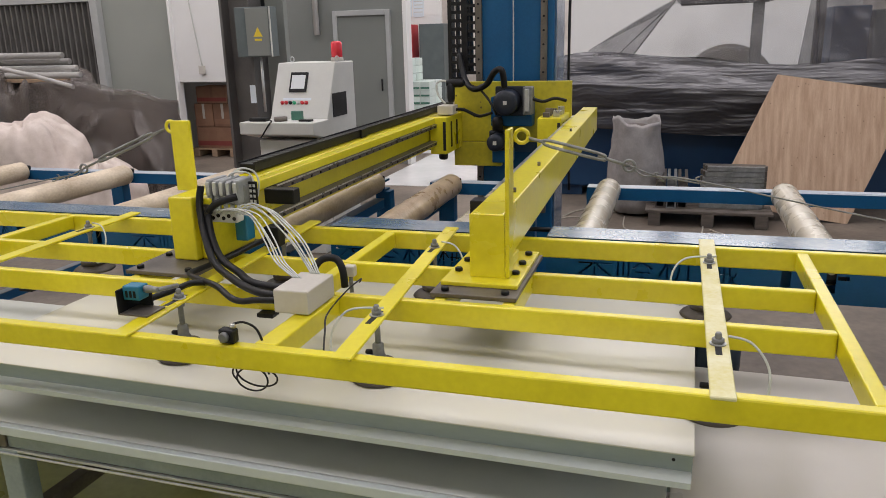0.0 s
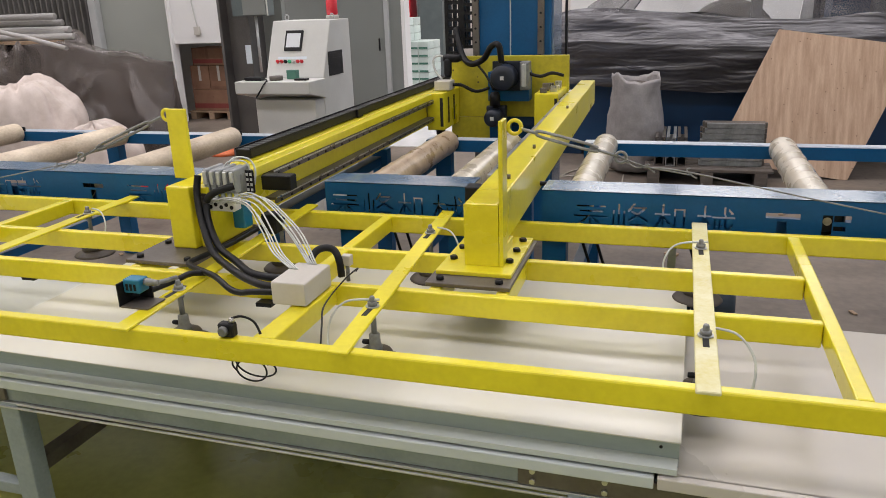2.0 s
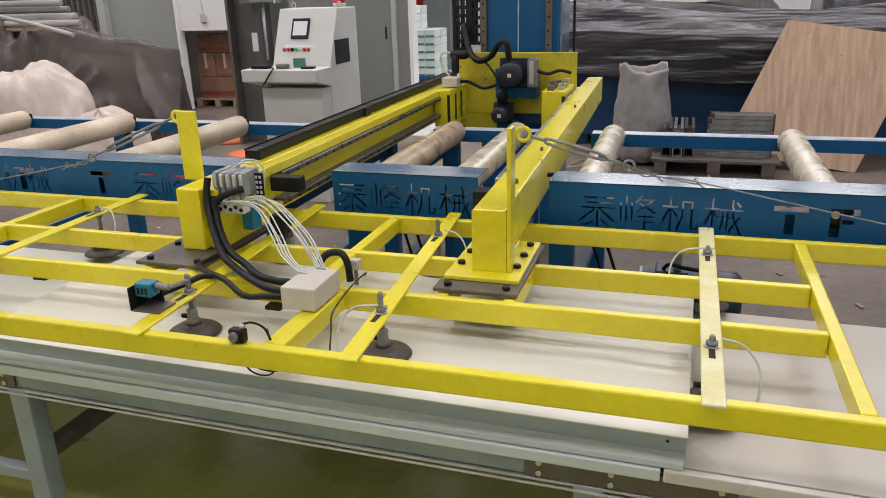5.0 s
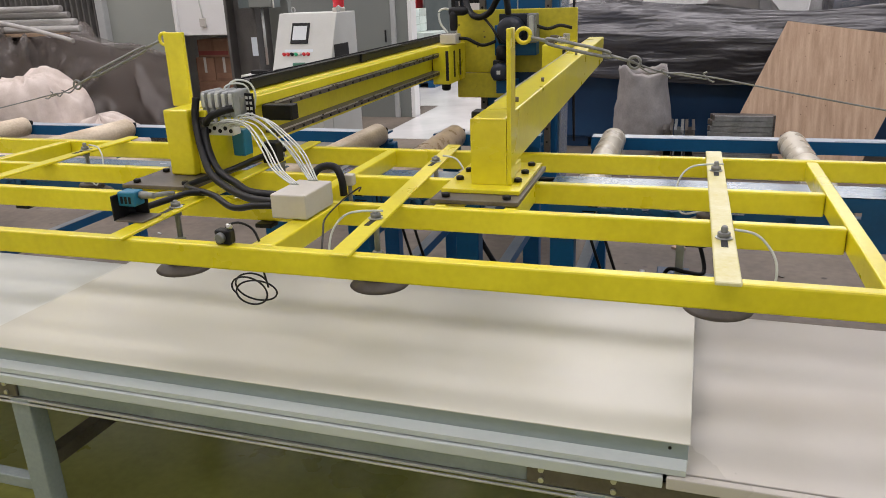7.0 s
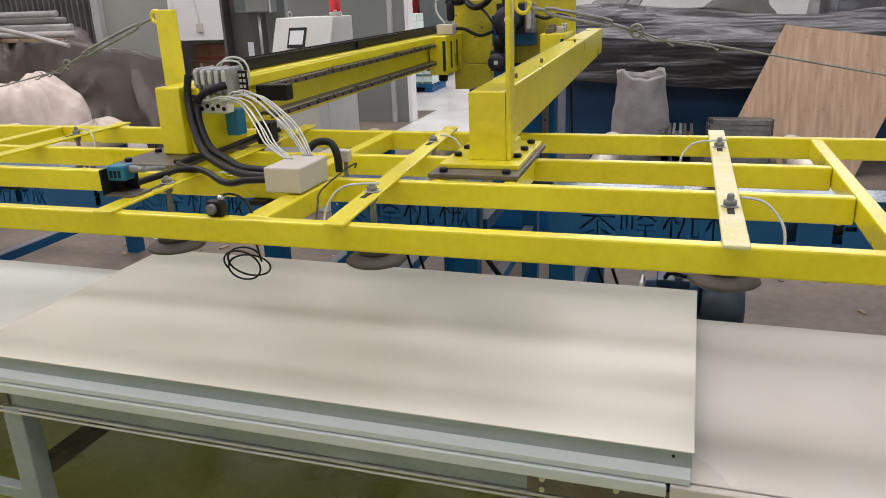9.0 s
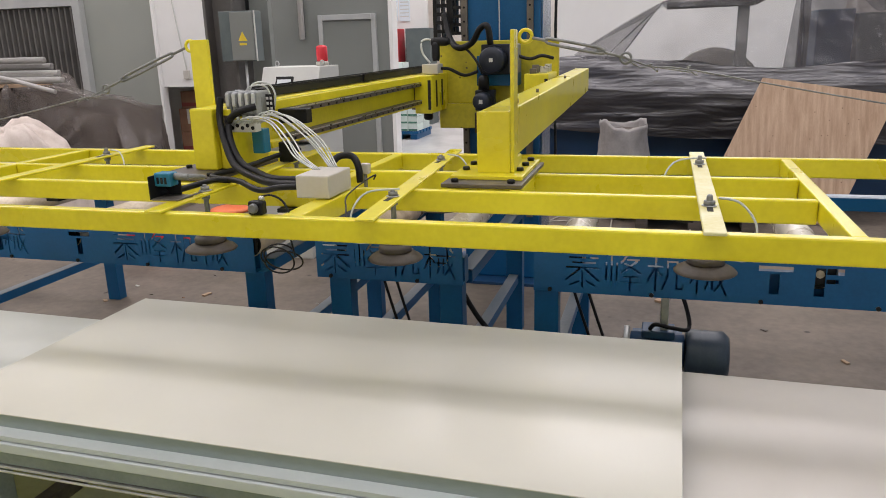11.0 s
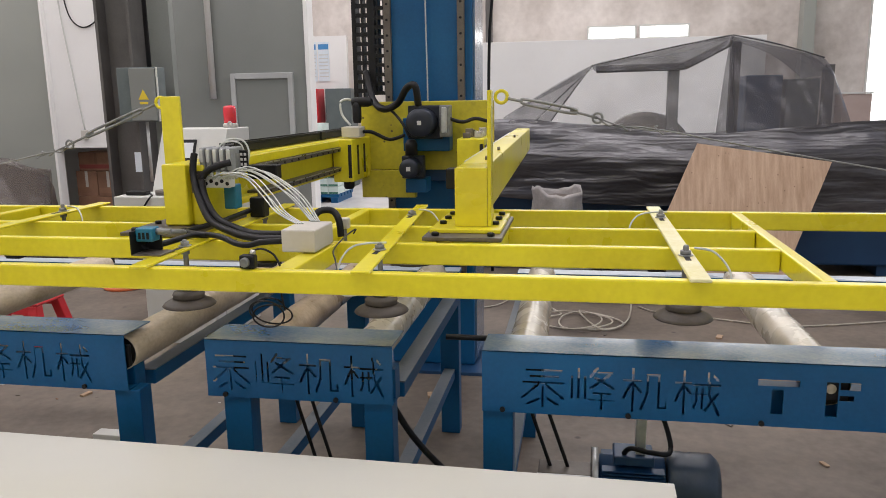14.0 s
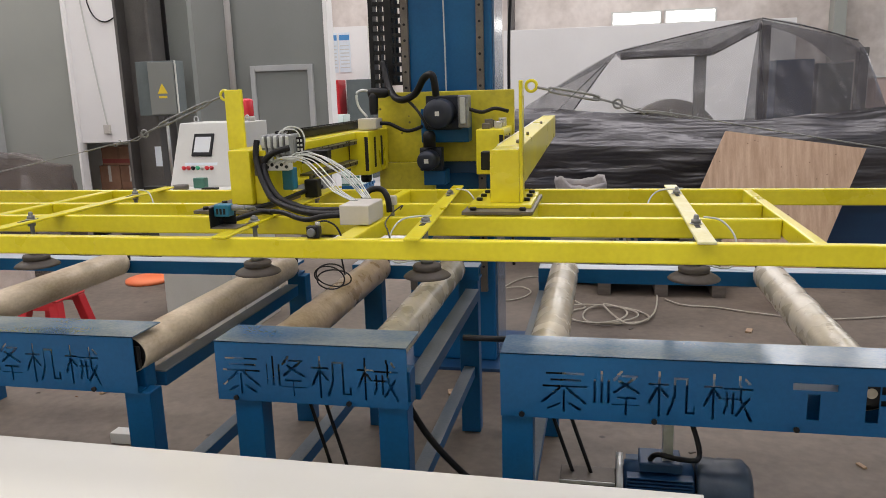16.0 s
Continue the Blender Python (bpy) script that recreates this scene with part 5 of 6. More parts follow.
solo("slack_cable", hose_bm([(-5.98, 6.61, 3.2), (-5.9, 6.61, 2.72), (-5.75, 6.61, 2.55), (-5.55, 6.61, 2.6), (-5.2, 6.61, 2.9)], 0.008, 6, 8), BLACK, "slack black cable on the white wall", "cable")

# cartons stacked by the white wall
for (x, y, z, w, d, h) in ((-6.27, 6.95, 0.12, 0.62, 0.45, 0.30), (-6.27, 6.95, 0.425, 0.30, 0.45, 0.33), (-5.96, 6.95, 0.425, 0.30, 0.45, 0.33), (-6.22, 6.96, 0.76, 0.50, 0.42, 0.24)):
    c = thing("carton", (x + w / 2, y + d / 2, z), "brown cardboard carton with a red band in a stack", "carton", "stacked cartons")
    part("box", box_bm(x, x + w, y, y + d, z, z + h, 0.006), CARTON, c)
    part("tape_band", box_bm(x + 0.01, x + w - 0.01, y - 0.002, y - 0.0005, z + h * 0.12, z + h * 0.34, 0), DULL_RED if z < 0.3 or z > 0.7 else CARTON, c)
    part("tape_strip", box_bm(x + w / 2 - 0.02, x + w / 2 + 0.02, y - 0.0021, y - 0.0006, z + h * 0.36, z + h, 0), CREAM_BOX if w < 0.4 else CARTON, c)
dolly = thing("pallet", (-5.97, 7.15, 0), "low wooden pallet under the cartons", "pallet")
for x in (-6.32, -6.02, -5.72):
    part("bearer", box_bm(x, x + 0.09, 6.9, 7.42, 0, 0.095, 0.004), WOOD, dolly)
for k in range(5):
    part("board", box_bm(-6.34, -5.58, 6.9 + k * 0.105, 6.99 + k * 0.105, 0.096, 0.118, 0.003), WOOD, dolly)


# ---- heaps ----
def lump_bm(cx, cy, z0, rx, ry, rz, seed, rough=0.18, nu=40, nv=18, flat=0.35, folds=0.05):
    """A soft heap: a dome with noise and draped folds, closed at the base."""
    b2 = bmesh.new()
    rings = []
    for j in range(nv + 1):
        f = j / nv
        el = f * math.pi / 2
        ring = []
        for i in range(nu):
            a = 2 * math.pi * i / nu
            r = math.cos(el) ** flat
            p = Vector((math.cos(a) * r, math.sin(a) * r, math.sin(el)))
            n1 = noise.noise(p * 1.7 + Vector((seed, seed * 2, 0)))
            n2 = 0.5 - 1.6 * abs(noise.noise(Vector((math.cos(a) * 2.6 + f * 0.7, math.sin(a) * 2.6, seed + f * 0.8))))
            n3 = 0.4 - 1.5 * abs(noise.noise(p * 4.5 + Vector((seed, 0, seed))))
            k = 1 + rough * n1 + folds * n2 * 2 + folds * 0.6 * n3
            ring.append(b2.verts.new((cx + rx * p.x * k, cy + ry * p.y * k, z0 + max(rz * p.z * k, 0))))
        rings.append(ring)
    for a, b in zip(rings, rings[1:]):
        for i in range(nu):
            b2.faces.new((a[i], a[(i + 1) % nu], b[(i + 1) % nu], b[i])).smooth = True
    b2.faces.new(rings[0])
    b2.faces.new(rings[-1])
    bmesh.ops.recalc_face_normals(b2, faces=b2.faces[:])
    return b2


def drape_bm(top, foot, back, seed, nu=120, nv=46, deep=0.16):
    """Film hung over a stack: a flat top from back to front edge, then a front with slanting folds; the ends turn round."""
    rng = random.Random(seed)
    folds = [(rng.uniform(-0.1, 1.0), rng.uniform(-0.45, 0.5), rng.uniform(0.012, 0.055), rng.uniform(0.3, 1.0), rng.uniform(0.0, 0.5)) for _ in range(38)]
    te, fe = spline(top, nu // (len(top) - 1)), spline(foot, nu // (len(foot) - 1))
    m = min(len(te), len(fe))
    b2 = bmesh.new()
    rows = []
    for j in range(nv + 1):
        v = j / nv
        row = []
        for i in range(m):
            u = i / (m - 1)
            a, f = te[i], fe[i]
            if v < 0.25:
                k = v / 0.25
                end = max(0.0, (u - 0.75) / 0.25, (0.15 - u) / 0.15)
                q = Vector((a.x - 0.10 * (1 - k) * end, a.y + back * (1 - k) * (1 - 0.8 * end), a.z - (0.05 + 0.25 * end) * (1 - k)))
                g = 0.0
            else:
                k = (v - 0.25) / 0.75
                q = a.lerp(f, k)
                g = 0.0
                for u0, lean, w, amp, start in folds:
                    if k > start:
                        d = abs(u - (u0 + lean * k)) / (w * (0.5 + k))
                        g += amp * max(0.0, 1 - d) * min(1.0, (k - start) * 4) * (0.5 + 0.5 * k)
                q.x += 0.02 * noise.noise(Vector((u * 9, k * 5, seed)))
            q.y -= deep * g * 0.5 + 0.03 * noise.noise(Vector((u * 6, v * 5, seed)))
            q.z += 0.045 * noise.noise(Vector((u * 5, v * 3, seed + 3))) + 0.02 * abs(noise.noise(Vector((u * 17, v * 11, seed)))) * (1 if v < 0.4 else 0)
            q.y += 0.12 * max(0.0, (u - 0.93) / 0.07) ** 2 + 0.12 * max(0.0, (0.05 - u) / 0.05) ** 2
            row.append(b2.verts.new(q))
        rows.append(row)
    for a, b in zip(rows, rows[1:]):
        for i in range(m - 1):
            b2.faces.new((a[i], a[i + 1], b[i + 1], b[i])).smooth = True
    bmesh.ops.recalc_face_normals(b2, faces=b2.faces[:])
    return b2


cover = thing("dust_cover", (-5.62, 4.4, 0), "dusty clear plastic film draped over brown stored goods", "cover")
part("film", drape_bm([(-6.55, 4.25, 1.06), (-6.32, 4.12, 1.24), (-5.95, 4.10, 1.24), (-5.50, 4.08, 1.17), (-5.05, 4.12, 1.15), (-4.60, 4.16, 1.02)],
                      [(-6.6, 3.92, 0.02), (-6.3, 3.86, 0.02), (-5.9, 3.84, 0.02), (-5.4, 3.84, 0.02), (-4.95, 3.88, 0.02), (-4.52, 3.98, 0.02)], 0.42, 3, deep=0.26), DUST_FILM, cover)
part("inner_film", drape_bm([(-6.5, 4.35, 1.0), (-6.3, 4.25, 1.16), (-5.95, 4.25, 1.17), (-5.5, 4.24, 1.10), (-5.1, 4.26, 1.08), (-4.72, 4.30, 0.95)],
                            [(-6.5, 4.1, 0.02), (-6.3, 4.06, 0.02), (-5.9, 4.04, 0.02), (-5.4, 4.04, 0.02), (-5.0, 4.08, 0.02), (-4.68, 4.14, 0.02)], 0.3, 8, deep=0.2), DUST_FILM, cover)
solo("stored_goods", lump_bm(-5.58, 4.58, 0, 0.80, 0.28, 0.92, 12.1, 0.10, 60, 24, 0.16, 0.05), CARTON_DARK, "dark brown goods stored under plastic film", "goods", "goods under film")
for cx, rx, hz, seed, label in ((-6.9, 0.95, 1.18, 7.7, "dusty clear plastic film under a stack of pipes"),):
    cover = thing("dust_cover", (cx, 4.5, 0), label, "cover")
    part("film", lump_bm(cx, 4.5, 0, rx, 0.75, hz, seed, 0.16, 130, 50, 0.24, 0.105), DUST_FILM, cover)
    part("inner_film", lump_bm(cx, 4.5, 0, rx * 0.93, 0.68, hz * 0.95, seed + 4, 0.14, 90, 36, 0.24, 0.11), DUST_FILM, cover)
    solo("stored_goods", lump_bm(cx, 4.5, 0, rx * 0.78, 0.55, hz * 0.82, seed + 9, 0.10, 60, 24, 0.16, 0.05), CARTON_DARK, "dark brown goods stored under plastic film", "goods", "goods under film")
solo("sack", lump_bm(-5.75, 3.35, 0, 0.70, 0.42, 0.84, 11.3, 0.18, 60, 24, 0.45, 0.06), SACK, "bulging pinkish white woven sack", "sack", "white sacks")
solo("sack", lump_bm(-4.75, 3.15, 0, 0.48, 0.36, 0.50, 5.3, 0.18, 60, 24, 0.5, 0.06), SACK, "half-empty pinkish white woven sack", "sack", "white sacks")
rack = thing("pipe_stack", (-7.2, 4.5, 1.22), "stack of dusty grey plastic pipes laid on the covered pile", "pipes")
for k, (z, x1) in enumerate(((1.30, -5.75), (1.37, -5.85), (1.44, -6.0), (1.51, -5.95), (1.34, -5.9), (1.46, -6.1))):
    part("pipe", lathe_bm([(0.022, -8.6), (0.035, -8.599), (0.035, x1), (0.022, x1 + 0.001)], (0, 4.22 + 0.075 * (k % 3), z), "x", 14), PIPE_GREY, rack)
part("pipe", hose_bm([(-7.6, 3.95, 1.50), (-6.4, 3.88, 1.38), (-5.50, 3.82, 1.20)], 0.024, 10, 3), PIPE_GREY, rack)
part("strut", box_bm(-8.5, -5.9, 4.18, 4.24, 1.225, 1.262, 0.004), WOOD, rack)

# ---- far bay ----
# pale polished floor; the bright reflections on it are put into its colour too
structure("floor_far", box_bm(-5.0, -1.2, 7.6, 12.8, 0, 0.005, 0), FAR_FLOOR, "pale polished floor of the far bay, bright reflections painted in")
structure("floor_far_entry", box_bm(-2.84, -1.2, 5.2, 7.5995, 0, 0.005, 0), FAR_FLOOR, "pale polished floor leading into the far bay, bright reflections painted in")
structure("wall_white_partition", box_bm(-1.05, 2.62, 8.5, 8.62, 0, 2.36, 0.004), WALL_WHITE, "white sandwich panel partition")
structure("wall_poster", box_bm(-6.0, -4.15, 12.4, 12.5, 0, 2.85, 0), WALL_WHITE, "white board wall with posters")
for x in (-4.97, -4.72):
    p = thing("poster", (x + 0.11, 12.39, 2.0), "pale blue printed poster with a dark blue heading bar", "poster", "posters on the white wall")
    part("sheet", box_bm(x, x + 0.22, 12.385, 12.3995, 2.0, 2.74, 0), POSTER, p)
    part("heading_bar", box_bm(x + 0.01, x + 0.21, 12.383, 12.3845, 2.60, 2.70, 0), POSTER_BLUE, p)
    for k in range(7):
        part("text_bar", box_bm(x + 0.02, x + 0.20, 12.383, 12.3845, 2.08 + k * 0.068, 2.10 + k * 0.068, 0), GREY_BOX, p)
cab = thing("cabinet", (-4.7, 12.0, 0), "tall white cabinet with a red side post", "cabinet")
part("body", box_bm(-5.0, -4.72, 11.9, 12.3, 0, 1.85, 0.006), GREY_BOX, cab)
part("red_post", box_bm(-4.715, -4.60, 11.88, 12.3, 0, 1.85, 0.006), RED, cab)
for z in (0.5, 0.9, 1.3):
    part("shelf_front", box_bm(-4.98, -4.74, 11.885, 11.8995, z, z + 0.25, 0), GREEN_BAND, cab)
solo("grey_cabinet", box_bm(-4.45, -3.95, 11.9, 12.35, 0, 1.85, 0.01), BOX_GREY, "grey steel cabinet by the poster wall", "cabinet")
pal = thing("pallet", (-3.86, 9.95, 0), "blue plastic pallet under stacked pale boxes", "pallet")
for x in (-4.2, -3.92, -3.64):
    part("bearer", box_bm(x, x + 0.12, 9.55, 10.35, 0, 0.09, 0.005), BLUE, pal)
for k in range(5):
    part("board", box_bm(-4.22, -3.5, 9.55 + k * 0.17, 9.67 + k * 0.17, 0.091, 0.14, 0.004), BLUE, pal)
for j in range(9):
    for i in range(4 if j < 6 else 2):
        for d in range(2):
            x, z = -4.2 + i * 0.172, 0.142 + j * 0.125
            bx = thing("stacked_box", (x + 0.08, 9.62 + d * 0.36, z), "pale green-white box with a dark green band", "box", "boxes on the pallet")
            part("box", box_bm(x, x + 0.165, 9.58 + d * 0.36, 9.92 + d * 0.36, z, z + 0.12, 0.004), TILE_BOX, bx)
            part("band", box_bm(x + 0.006, x + 0.159, 9.577 + d * 0.36, 9.5795 + d * 0.36, z + 0.005, z + 0.035, 0), GREEN_BAND, bx)
# windows in the back wall; the four high, unseen ones are assumed from reflections
for i, (xa, xb, za, zb) in enumerate(((0.40, 1.30, 2.66, 2.92), (1.34, 2.25, 2.66, 2.92), (5.3, 6.2, 0.95, 3.4), (6.25, 7.15, 0.95, 3.4), (-1.6, 0.2, 4.0, 6.1), (0.6, 2.4, 4.0, 6.1), (2.8, 4.6, 4.0, 6.1), (5.0, 6.8, 4.0, 6.1))):
    w = thing(f"window_{i + 1}", ((xa + xb) / 2, 12.9, za), "bright daylit window in the back wall", "window", "", "structure")
    part("pane", box_bm(xa + 0.03, xb - 0.03, 12.90, 12.91, za + 0.03, zb - 0.03, 0), LAMP_GLASS, w, "pane full of white daylight")
    for a in ((xa, xb, za, za + 0.03), (xa, xb, zb - 0.03, zb), (xa, xa + 0.03, za + 0.0305, zb - 0.0305), (xb - 0.03, xb, za + 0.0305, zb - 0.0305)):
        part("window_frame", box_bm(a[0], a[1], 12.87, 12.92, a[2], a[3], 0), GREY_BOX, w)
structure("column_back_1", box_bm(4.12, 4.32, 12.6, 12.9, 0, 6.9, 0.004), WALL_GREY, "grey steel column at the back wall")
structure("column_back_2", box_bm(-1.5, -1.38, 12.75, 12.9, 0, 6.9, 0.004), COLUMN_STEEL, "dark downpipe at the back wall")

fc = thing("floor_cabinet", (5.06, 12.6, 0), "low pinkish beige cabinet by the back wall", "cabinet")
part("body", box_bm(4.80, 5.28, 12.4, 12.8, 0, 1.60, 0.01), CARTON_PALE, fc)
part("top_board", box_bm(4.78, 5.30, 12.38, 12.82, 1.601, 1.63, 0.004), GREY_BOX, fc)

# ---- machine under film ----
mach = thing("covered_machine", (1.2, 5.4, 0), "dark blue machine shrouded in smoky and clear plastic film", "machine")
part("bed", box_bm(-0.85, 3.8, 5.0, 6.0, 0.10, 0.74, 0.02), BLUE_DEEP, mach, "dark blue machine bed")
for x in (-0.7, 1.1, 2.9):
    part("foot", box_bm(x, x + 0.25, 5.05, 5.95, 0, 0.0995, 0.005), BLUE_DEEP, mach)
part("drum", lathe_bm([(0.02, 5.35), (0.40, 5.352), (0.44, 5.37), (0.44, 5.75), (0.40, 5.77)], (0.90, 0, 1.02), "y", 36), STEEL_DARK, mach, "dark round drum")
part("upright", box_bm(1.07, 1.17, 5.28, 5.36, 0.745, 1.84, 0.005), COLUMN_STEEL, mach)
part("upright", box_bm(1.62, 1.70, 5.30, 5.40, 0.745, 2.08, 0.005), COLUMN_STEEL, mach)
part("upright", box_bm(2.42, 2.50, 5.30, 5.40, 0.745, 1.86, 0.005), COLUMN_STEEL, mach)
for _p in ([(0.42, 5.22, 1.855), (1.20, 5.22, 1.865)], [(1.20, 5.22, 1.865), (1.60, 5.25, 2.07)]):
    part("top_rail", hose_bm(_p, 0.035, 8, 1), COLUMN_STEEL, mach)
part("cabinet", box_bm(1.78, 2.10, 5.42, 5.85, 0.745, 1.78, 0.01), BLUE, mach, "blue machine cabinet")
part("cabinet", box_bm(2.13, 2.42, 5.42, 5.85, 0.745, 1.74, 0.01), GREY_FRAME, mach)


def film_bm(rows, nx=60, wobble=0.03, seed=1.0, creases=0.02, upright=False):
    """A sheet of film stretched between rows of points, with wrinkles along it."""
    lines = [spline(r, nx // 3) for r in rows]
    m = min(len(l) for l in lines)
    b2 = bmesh.new()
    grid = []
    sub = nx // 2
    for k in range(len(lines) - 1):
        for s in range(sub if k < len(lines) - 2 else sub + 1):
            f = s / sub
            row = []
            for i in range(m):
                q = lines[k][i].lerp(lines[k + 1][i], f)
                if upright:
                    g = noise.noise(Vector((q.x * 3.0, q.z * 1.5, seed))) * wobble + abs(noise.noise(Vector((q.x * 11.0 + q.z * 2.5, q.z * 1.2, seed * 3)))) * creases
                    row.append(b2.verts.new((q.x, q.y - g, q.z + 0.15 * g)))
                    continue
                g = noise.noise(Vector((q.x * 2.0, q.z * 9.0, seed))) * wobble + (abs(noise.noise(Vector((q.x * 0.9 + q.z * 2.0, q.z * 17.0, seed * 3)))) + 0.6 * abs(noise.noise(Vector((q.x * 1.7 - q.z * 1.5, q.z * 38.0, seed * 5))))) * creases
                row.append(b2.verts.new((q.x, q.y - g, q.z + 0.4 * g)))
            grid.append(row)
    for a, b in zip(grid, grid[1:]):
        for i in range(m - 1):
            b2.faces.new((a[i], a[i + 1], b[i + 1], b[i])).smooth = True
    return b2


part("lower_film", film_bm([[(-1.05, 4.95, 1.22), (-0.5, 4.95, 1.42), (0.4, 4.95, 1.36), (1.4, 4.92, 1.27), (2.5, 4.95, 1.36), (3.9, 5.0, 1.38)],
                            [(-1.1, 4.82, 1.05), (-0.5, 4.78, 1.12), (0.4, 4.74, 1.08), (1.4, 4.74, 1.06), (2.5, 4.78, 1.08), (3.9, 4.85, 1.08)],
                            [(-1.15, 4.86, 0.80), (-0.5, 4.84, 0.72), (0.4, 4.82, 0.66), (1.4, 4.82, 0.64), (2.5, 4.84, 0.60), (3.9, 4.9, 0.6)]], 90, 0.035, 2.2, 0.016), FILM_BLACK, mach, "dark wrinkled shiny film")
part("lower_film_top", film_bm([[(-1.0, 6.1, 1.18), (0.4, 6.1, 1.25), (1.4, 6.1, 1.22), (2.5, 6.1, 1.28), (3.9, 6.1, 1.3)],
                                [(-1.05, 4.96, 1.215), (0.4, 4.96, 1.355), (1.4, 4.93, 1.265), (2.5, 4.96, 1.355), (3.9, 5.01, 1.375)]], 60, 0.05, 4.0, 0.02), FILM_BLACK, mach, "dark wrinkled shiny film")
part("clear_film", film_bm([[(0.37, 5.12, 1.885), (0.75, 5.14, 1.92), (1.2, 5.17, 2.0), (1.58, 5.2, 2.12)],
                            [(0.20, 5.02, 1.62), (0.62, 5.03, 1.62), (1.05, 5.04, 1.63), (1.50, 5.06, 1.66)],
                            [(0.02, 4.93, 1.38), (0.50, 4.94, 1.33), (1.0, 4.93, 1.28), (1.44, 4.93, 1.26)]], 40, 0.02, 3.0, 0.02, True), FILM_CLEAR, mach, "clear grey plastic film")
part("side_film", film_bm([[(-0.42, 5.0, 1.43), (-0.1, 5.04, 1.62), (0.15, 5.08, 1.76), (0.365, 5.12, 1.883)],
                           [(-0.40, 4.97, 1.41), (-0.16, 5.0, 1.48), (0.03, 5.01, 1.55), (0.195, 5.02, 1.62)],
                           [(-0.38, 4.93, 1.38), (-0.22, 4.93, 1.38), (-0.10, 4.93, 1.38), (0.015, 4.93, 1.38)]], 40, 0.02, 5.0, 0.03, True), FILM_DENSE, mach, "smoky plastic film")
part("upper_film", film_bm([[(0.37, 5.085, 1.89), (0.8, 5.10, 1.975), (1.2, 5.12, 2.05), (1.575, 5.15, 2.125)],
                            [(0.40, 5.06, 1.835), (0.8, 5.07, 1.84), (1.18, 5.08, 1.85), (1.55, 5.10, 2.03)]], 40, 0.01, 9.0, 0.02, True), FILM_DENSE, mach, "smoky folded film under the ridge")
part("smoky_film", film_bm([[(1.58, 5.2, 2.12), (2.08, 5.2, 1.99), (2.36, 5.2, 1.91), (2.48, 5.25, 1.76)],
                            [(1.505, 5.05, 1.66), (2.02, 5.05, 1.62), (2.40, 5.05, 1.60), (2.53, 5.1, 1.52)],
                            [(1.445, 4.93, 1.26), (2.0, 4.93, 1.30), (2.42, 4.94, 1.33), (2.56, 4.96, 1.34)]], 40, 0.03, 6.0, 0.03, True), FILM_DENSE, mach, "smoky plastic film")
part("roof_film", film_bm([[(0.22, 6.15, 1.78), (0.45, 6.15, 1.90), (1.0, 6.15, 2.0), (1.58, 6.15, 2.14), (2.10, 6.15, 2.02), (2.45, 6.15, 1.76)],
                           [(-0.42, 5.005, 1.435), (0.38, 5.125, 1.89), (1.0, 5.165, 1.975), (1.58, 5.205, 2.125), (2.20, 5.205, 1.965), (2.48, 5.255, 1.765)]], 40, 0.02, 8.0, 0.012, True), FILM_DENSE, mach, "smoky plastic film")
for xa, za, xb, zb in ((0.38, 1.885, 0.02, 1.40), (0.30, 1.80, -0.12, 1.40), (1.58, 2.12, 1.62, 1.28), (0.38, 1.886, 1.58, 2.122), (1.58, 2.122, 2.36, 1.912)):
    part("film_hem", hose_bm([(xa, 5.10, za), ((xa + xb) / 2, 5.04, (za + zb) / 2 + 0.005), (xb, 5.02 if zb < 1.5 else 5.15, zb)], 0.006, 6, 4), FILM_DENSE, mach)

# ---- plywood, bag, profiles ----
TL, TR = Vector((1.255, 4.60, 1.21)), Vector((2.33, 4.63, 1.05))
DN = Vector((-0.475, -0.42, -1.055))
ply = bmesh.new()
_n = (TR - TL).cross(DN).normalized() * 0.018
_q = [TL, TR, TR + DN, TL + DN]
_a, _b = [ply.verts.new(c) for c in _q], [ply.verts.new(c + _n) for c in _q]
ply.faces.new(_a), ply.faces.new(_b)
for k in range(4):
    ply.faces.new((_a[k], _a[(k + 1) % 4], _b[(k + 1) % 4], _b[k]))
bmesh.ops.recalc_face_normals(ply, faces=ply.faces[:])
solo("plywood_board", ply, PLYWOOD, "bare plywood board leaning askew with dark knots", "board")
bag = lathe_bm([(0.10, 0.0), (0.22, 0.03), (0.25, 0.12), (0.25, 0.30), (0.235, 0.50), (0.215, 0.66), (0.20, 0.76), (0.205, 0.82), (0.195, 0.85), (0.185, 0.82), (0.17, 0.74), (0.05, 0.70)], (0.10, 4.35, 0), "z", 40)
for v in bag.verts:
    a = math.atan2(v.co.y - 4.35, v.co.x - 0.10)
    k = noise.noise(Vector((a * 1.3, v.co.z * 4, 2.0))) * 0.05 + noise.noise(Vector((a * 5, v.co.z * 9, 7.0))) * 0.02
    v.co.x += k * math.cos(a) + 0.06 * (v.co.z - 0.85) * -0.3
    v.co.y += k * math.sin(a)
    v.co.z += (0.03 * math.sin(a * 2 + 1.0) + 0.05 * noise.noise(Vector((math.cos(a) * 2, math.sin(a) * 2, 5)))) * (v.co.z / 0.85) ** 3
sack = thing("open_sack", (0.10, 4.35, 0), "open grey woven sack standing on the floor", "sack")
part("bag", bag, SACK_GREY, sack)
# dark plug gives the shade inside the open sack
part("mouth_shade", lathe_bm([(0.03, 0.745), (0.165, 0.755), (0.17, 0.775), (0.09, 0.80), (0.02, 0.805)], (0.10, 4.35, 0), "z", 24), CARTON_DARK, sack, "dark plug for the shade in the mouth of the sack")
plt = thing("pallet", (0.72, 4.15, 0), "dark weathered wooden pallet carrying steel profiles", "pallet")
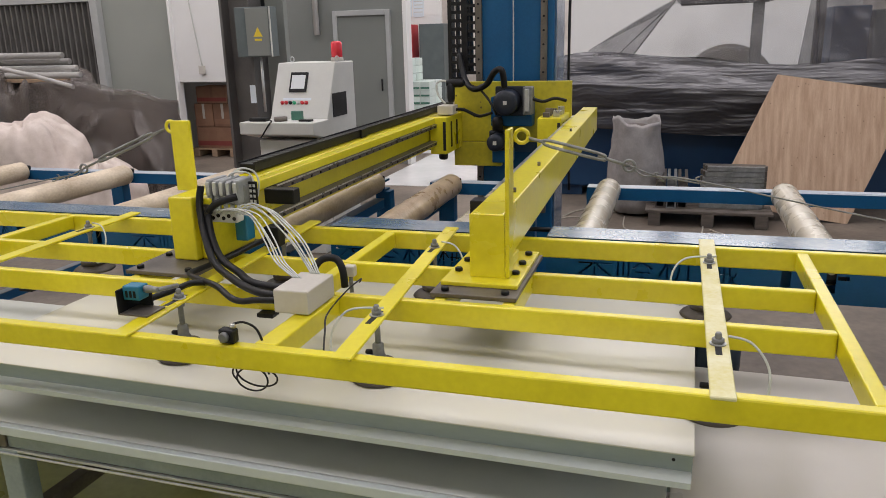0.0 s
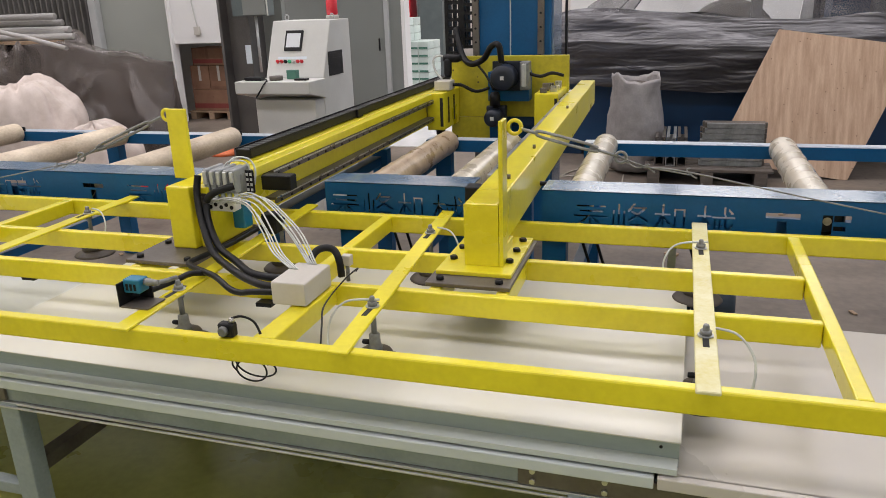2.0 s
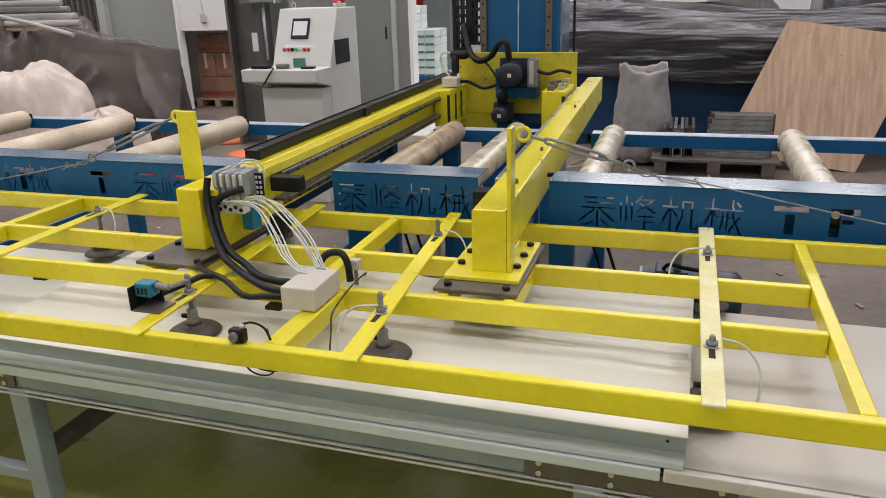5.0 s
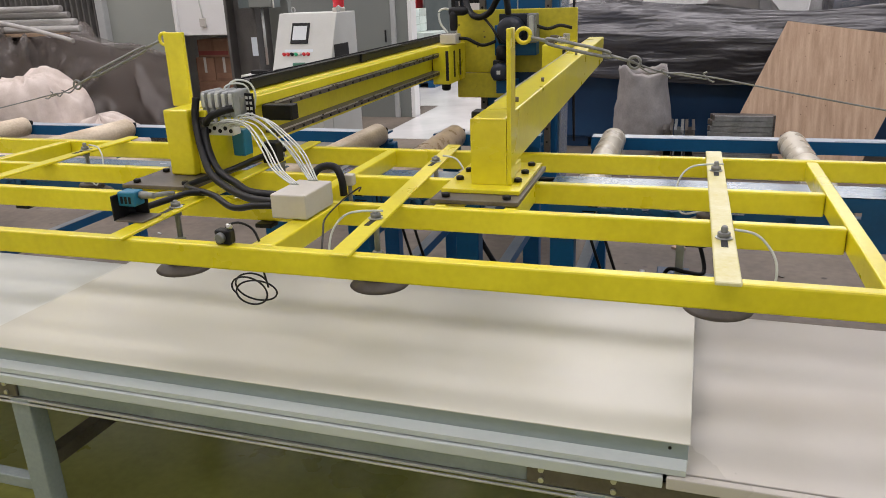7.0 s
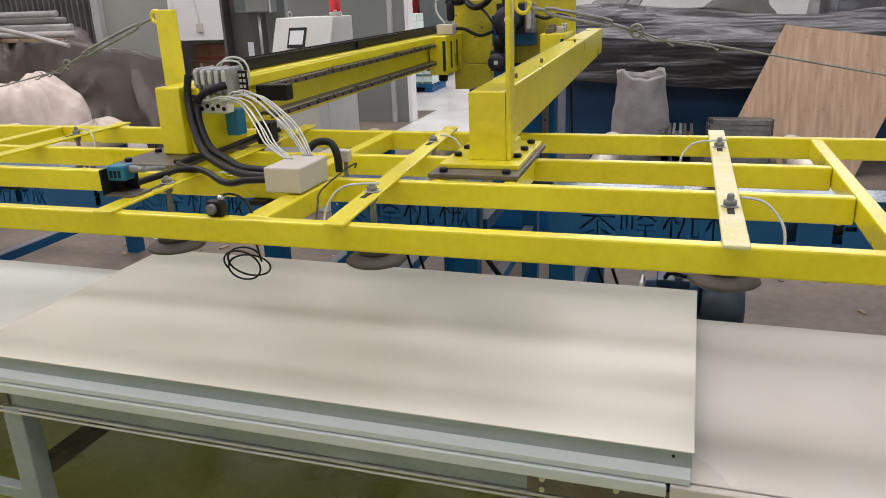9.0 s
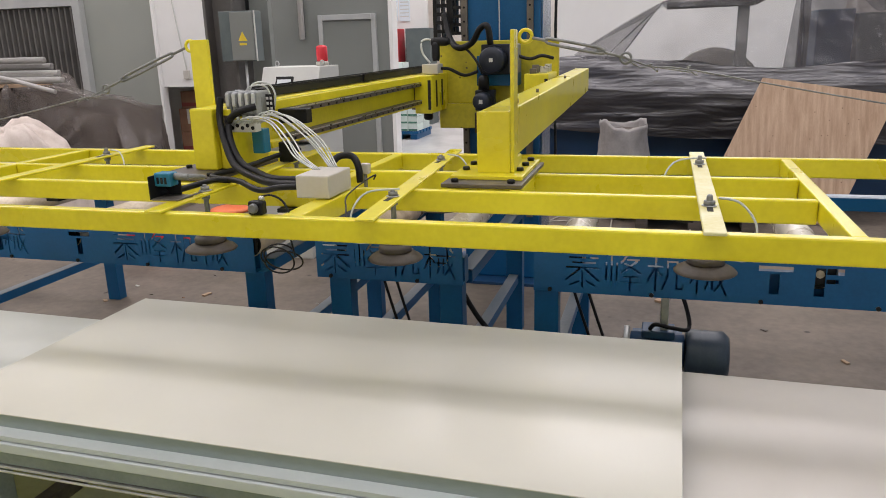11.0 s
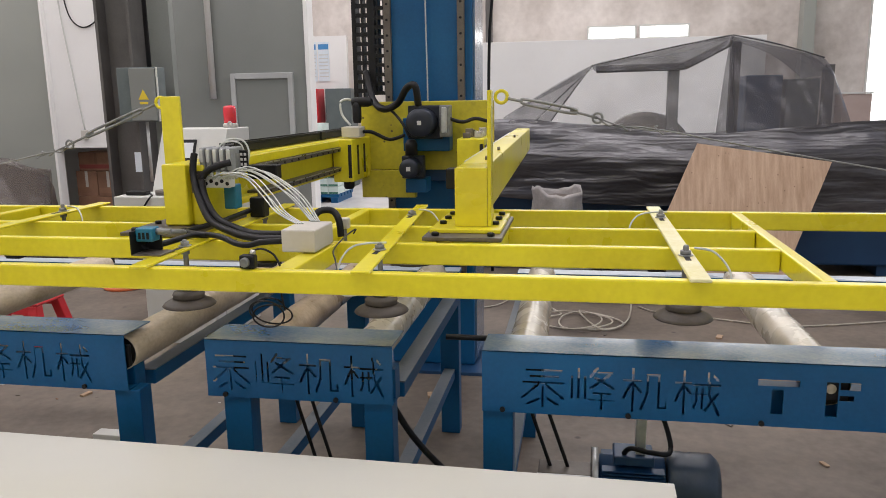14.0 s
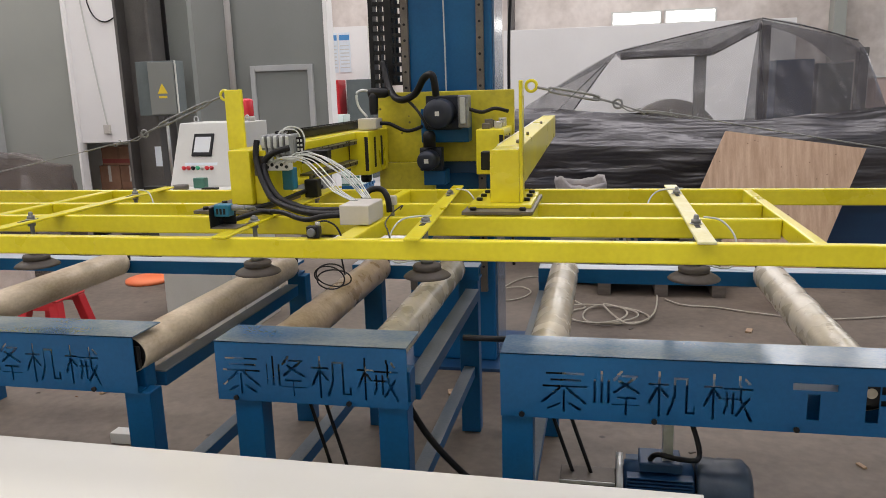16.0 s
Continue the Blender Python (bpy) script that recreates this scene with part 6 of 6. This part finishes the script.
for x in (0.25, 0.68, 1.10):
    part("bearer", box_bm(x, x + 0.10, 3.85, 4.55, 0, 0.11, 0.004), WOOD_DARK, plt)
for k in range(6):
    part("board", box_bm(0.22, 1.24, 3.85 + k * 0.12, 3.95 + k * 0.12, 0.111, 0.135, 0.003), WOOD_DARK, plt)
for k in range(9):
    x, z = 0.30 + 0.09 * (k % 3), 0.1365 + 0.083 * (k // 3)
    solo("steel_profile", quad_prism_bm([(x, z), (x + 0.08, z), (x + 0.08, z + 0.08), (x + 0.055, z + 0.08), (x + 0.055, z + 0.07), (x + 0.07, z + 0.07), (x + 0.07, z + 0.01), (x + 0.01, z + 0.01), (x + 0.01, z + 0.07), (x + 0.025, z + 0.07), (x + 0.025, z + 0.08), (x, z + 0.08)], 3.95 - 0.02 * (k % 2), 4.5, "y"), STAY_GREY if k % 2 else STEEL_DARK, "short brown channel profile in a stack on the pallet", "profile", "steel profiles")
for k in range(24):
    y, z = 4.0 + 0.055 * (k % 3), 0.1365 + 0.045 * (k // 3)
    solo("steel_profile", box_bm(0.66 + 0.017 * (k * 7 % 4), 1.16 + 0.012 * (k * 5 % 3), y, y + 0.045, z, z + 0.042, 0.003), (STAY_GREY, STEEL_DARK, STEEL_DARK)[k * 5 % 3], "galvanised profile lying in a bundle on the pallet", "profile", "steel profiles")



# ---- what moves ----
def motions():
    lift = [(0, 0.158), (0.5, 0.124), (1, 0.097), (1.5, 0.07), (2, 0.044), (2.5, 0.021), (3, 0.001), (3.5, 0), (5.15, 0), (5.5, 0.03), (6, 0.114), (6.5, 0.204), (7, 0.281), (7.4, 0.308), (7.6, 0.31), (8.2, 0.31), (9, 0.361), (9.8, 0.409), (10.4, 0.421), (10.8, 0.427), (12, 0.434), (16, 0.438)]
    slide = [(0, 0), (8.2, 0), (9.2, 0.008), (9.8, 0.064), (10.5, 0.187), (11, 0.276), (11.5, 0.377), (12, 0.478), (12.5, 0.589), (13, 0.698), (13.5, 0.805), (14, 0.915), (14.5, 1.023), (15, 1.128), (15.5, 1.232), (16, 1.32)]

    def at(rows, t):
        return float(np.interp(t, [r[0] for r in rows], [r[1] for r in rows]))

    times = sorted({r[0] for r in lift} | {r[0] for r in slide})
    b, c, p = lifter.location.copy(), carriage.location.copy(), panel.location.copy()
    walk(lifter, [(t, pose(b.x, b.y + at(slide, t), b.z + at(lift, t))) for t in times])
    walk(carriage, [(t, pose(c.x, c.y, c.z + at(lift, t))) for t in times])
    walk(panel, [(s, pose(p.x, p.y, p.z + d, 0, 0, ASKEW)) for s, d in ((0.0, 0.112), (0.5, 0.080), (1.0, 0.053), (1.5, 0.027), (2.0, 0.004), (2.2, 0.0), (2.6, 0.0), (16.0, 0.0))])
    # the cups' rods slide up in the bars while the cups stand on the panel
    give = [(s, max(0.0 if s < 5 else -0.009, 0.047 - at(lift, s))) for s in (0.0, 1.5, 2.0, 2.2, 2.35, 2.5, 2.75, 3.0, 3.5, 5.15, 5.3, 5.4, 5.5, 5.62, 5.75, 6.0, 8.0, 16.0)]
    # the coil of cable is pushed up while the frame is close over the panel
    walk(coil_part, [(s, pose(0, 0, d)) for s, d in ((0.0, 0.028), (2.0, 0.030), (3.0, 0.060), (5.3, 0.060), (6.0, 0.02), (6.4, 0.0), (16.0, 0.0))])
    # ... and their bellows are squeezed
    for cup, upper in CUPS:
        walk(cup, [(s, pose(0, 0, d)) for s, d in give])
        for ob in upper:
            walk(ob, [(s, pose(0, 0, -min(max(d, 0) * 0.8, 0.017))) for s, d in give])


motions()
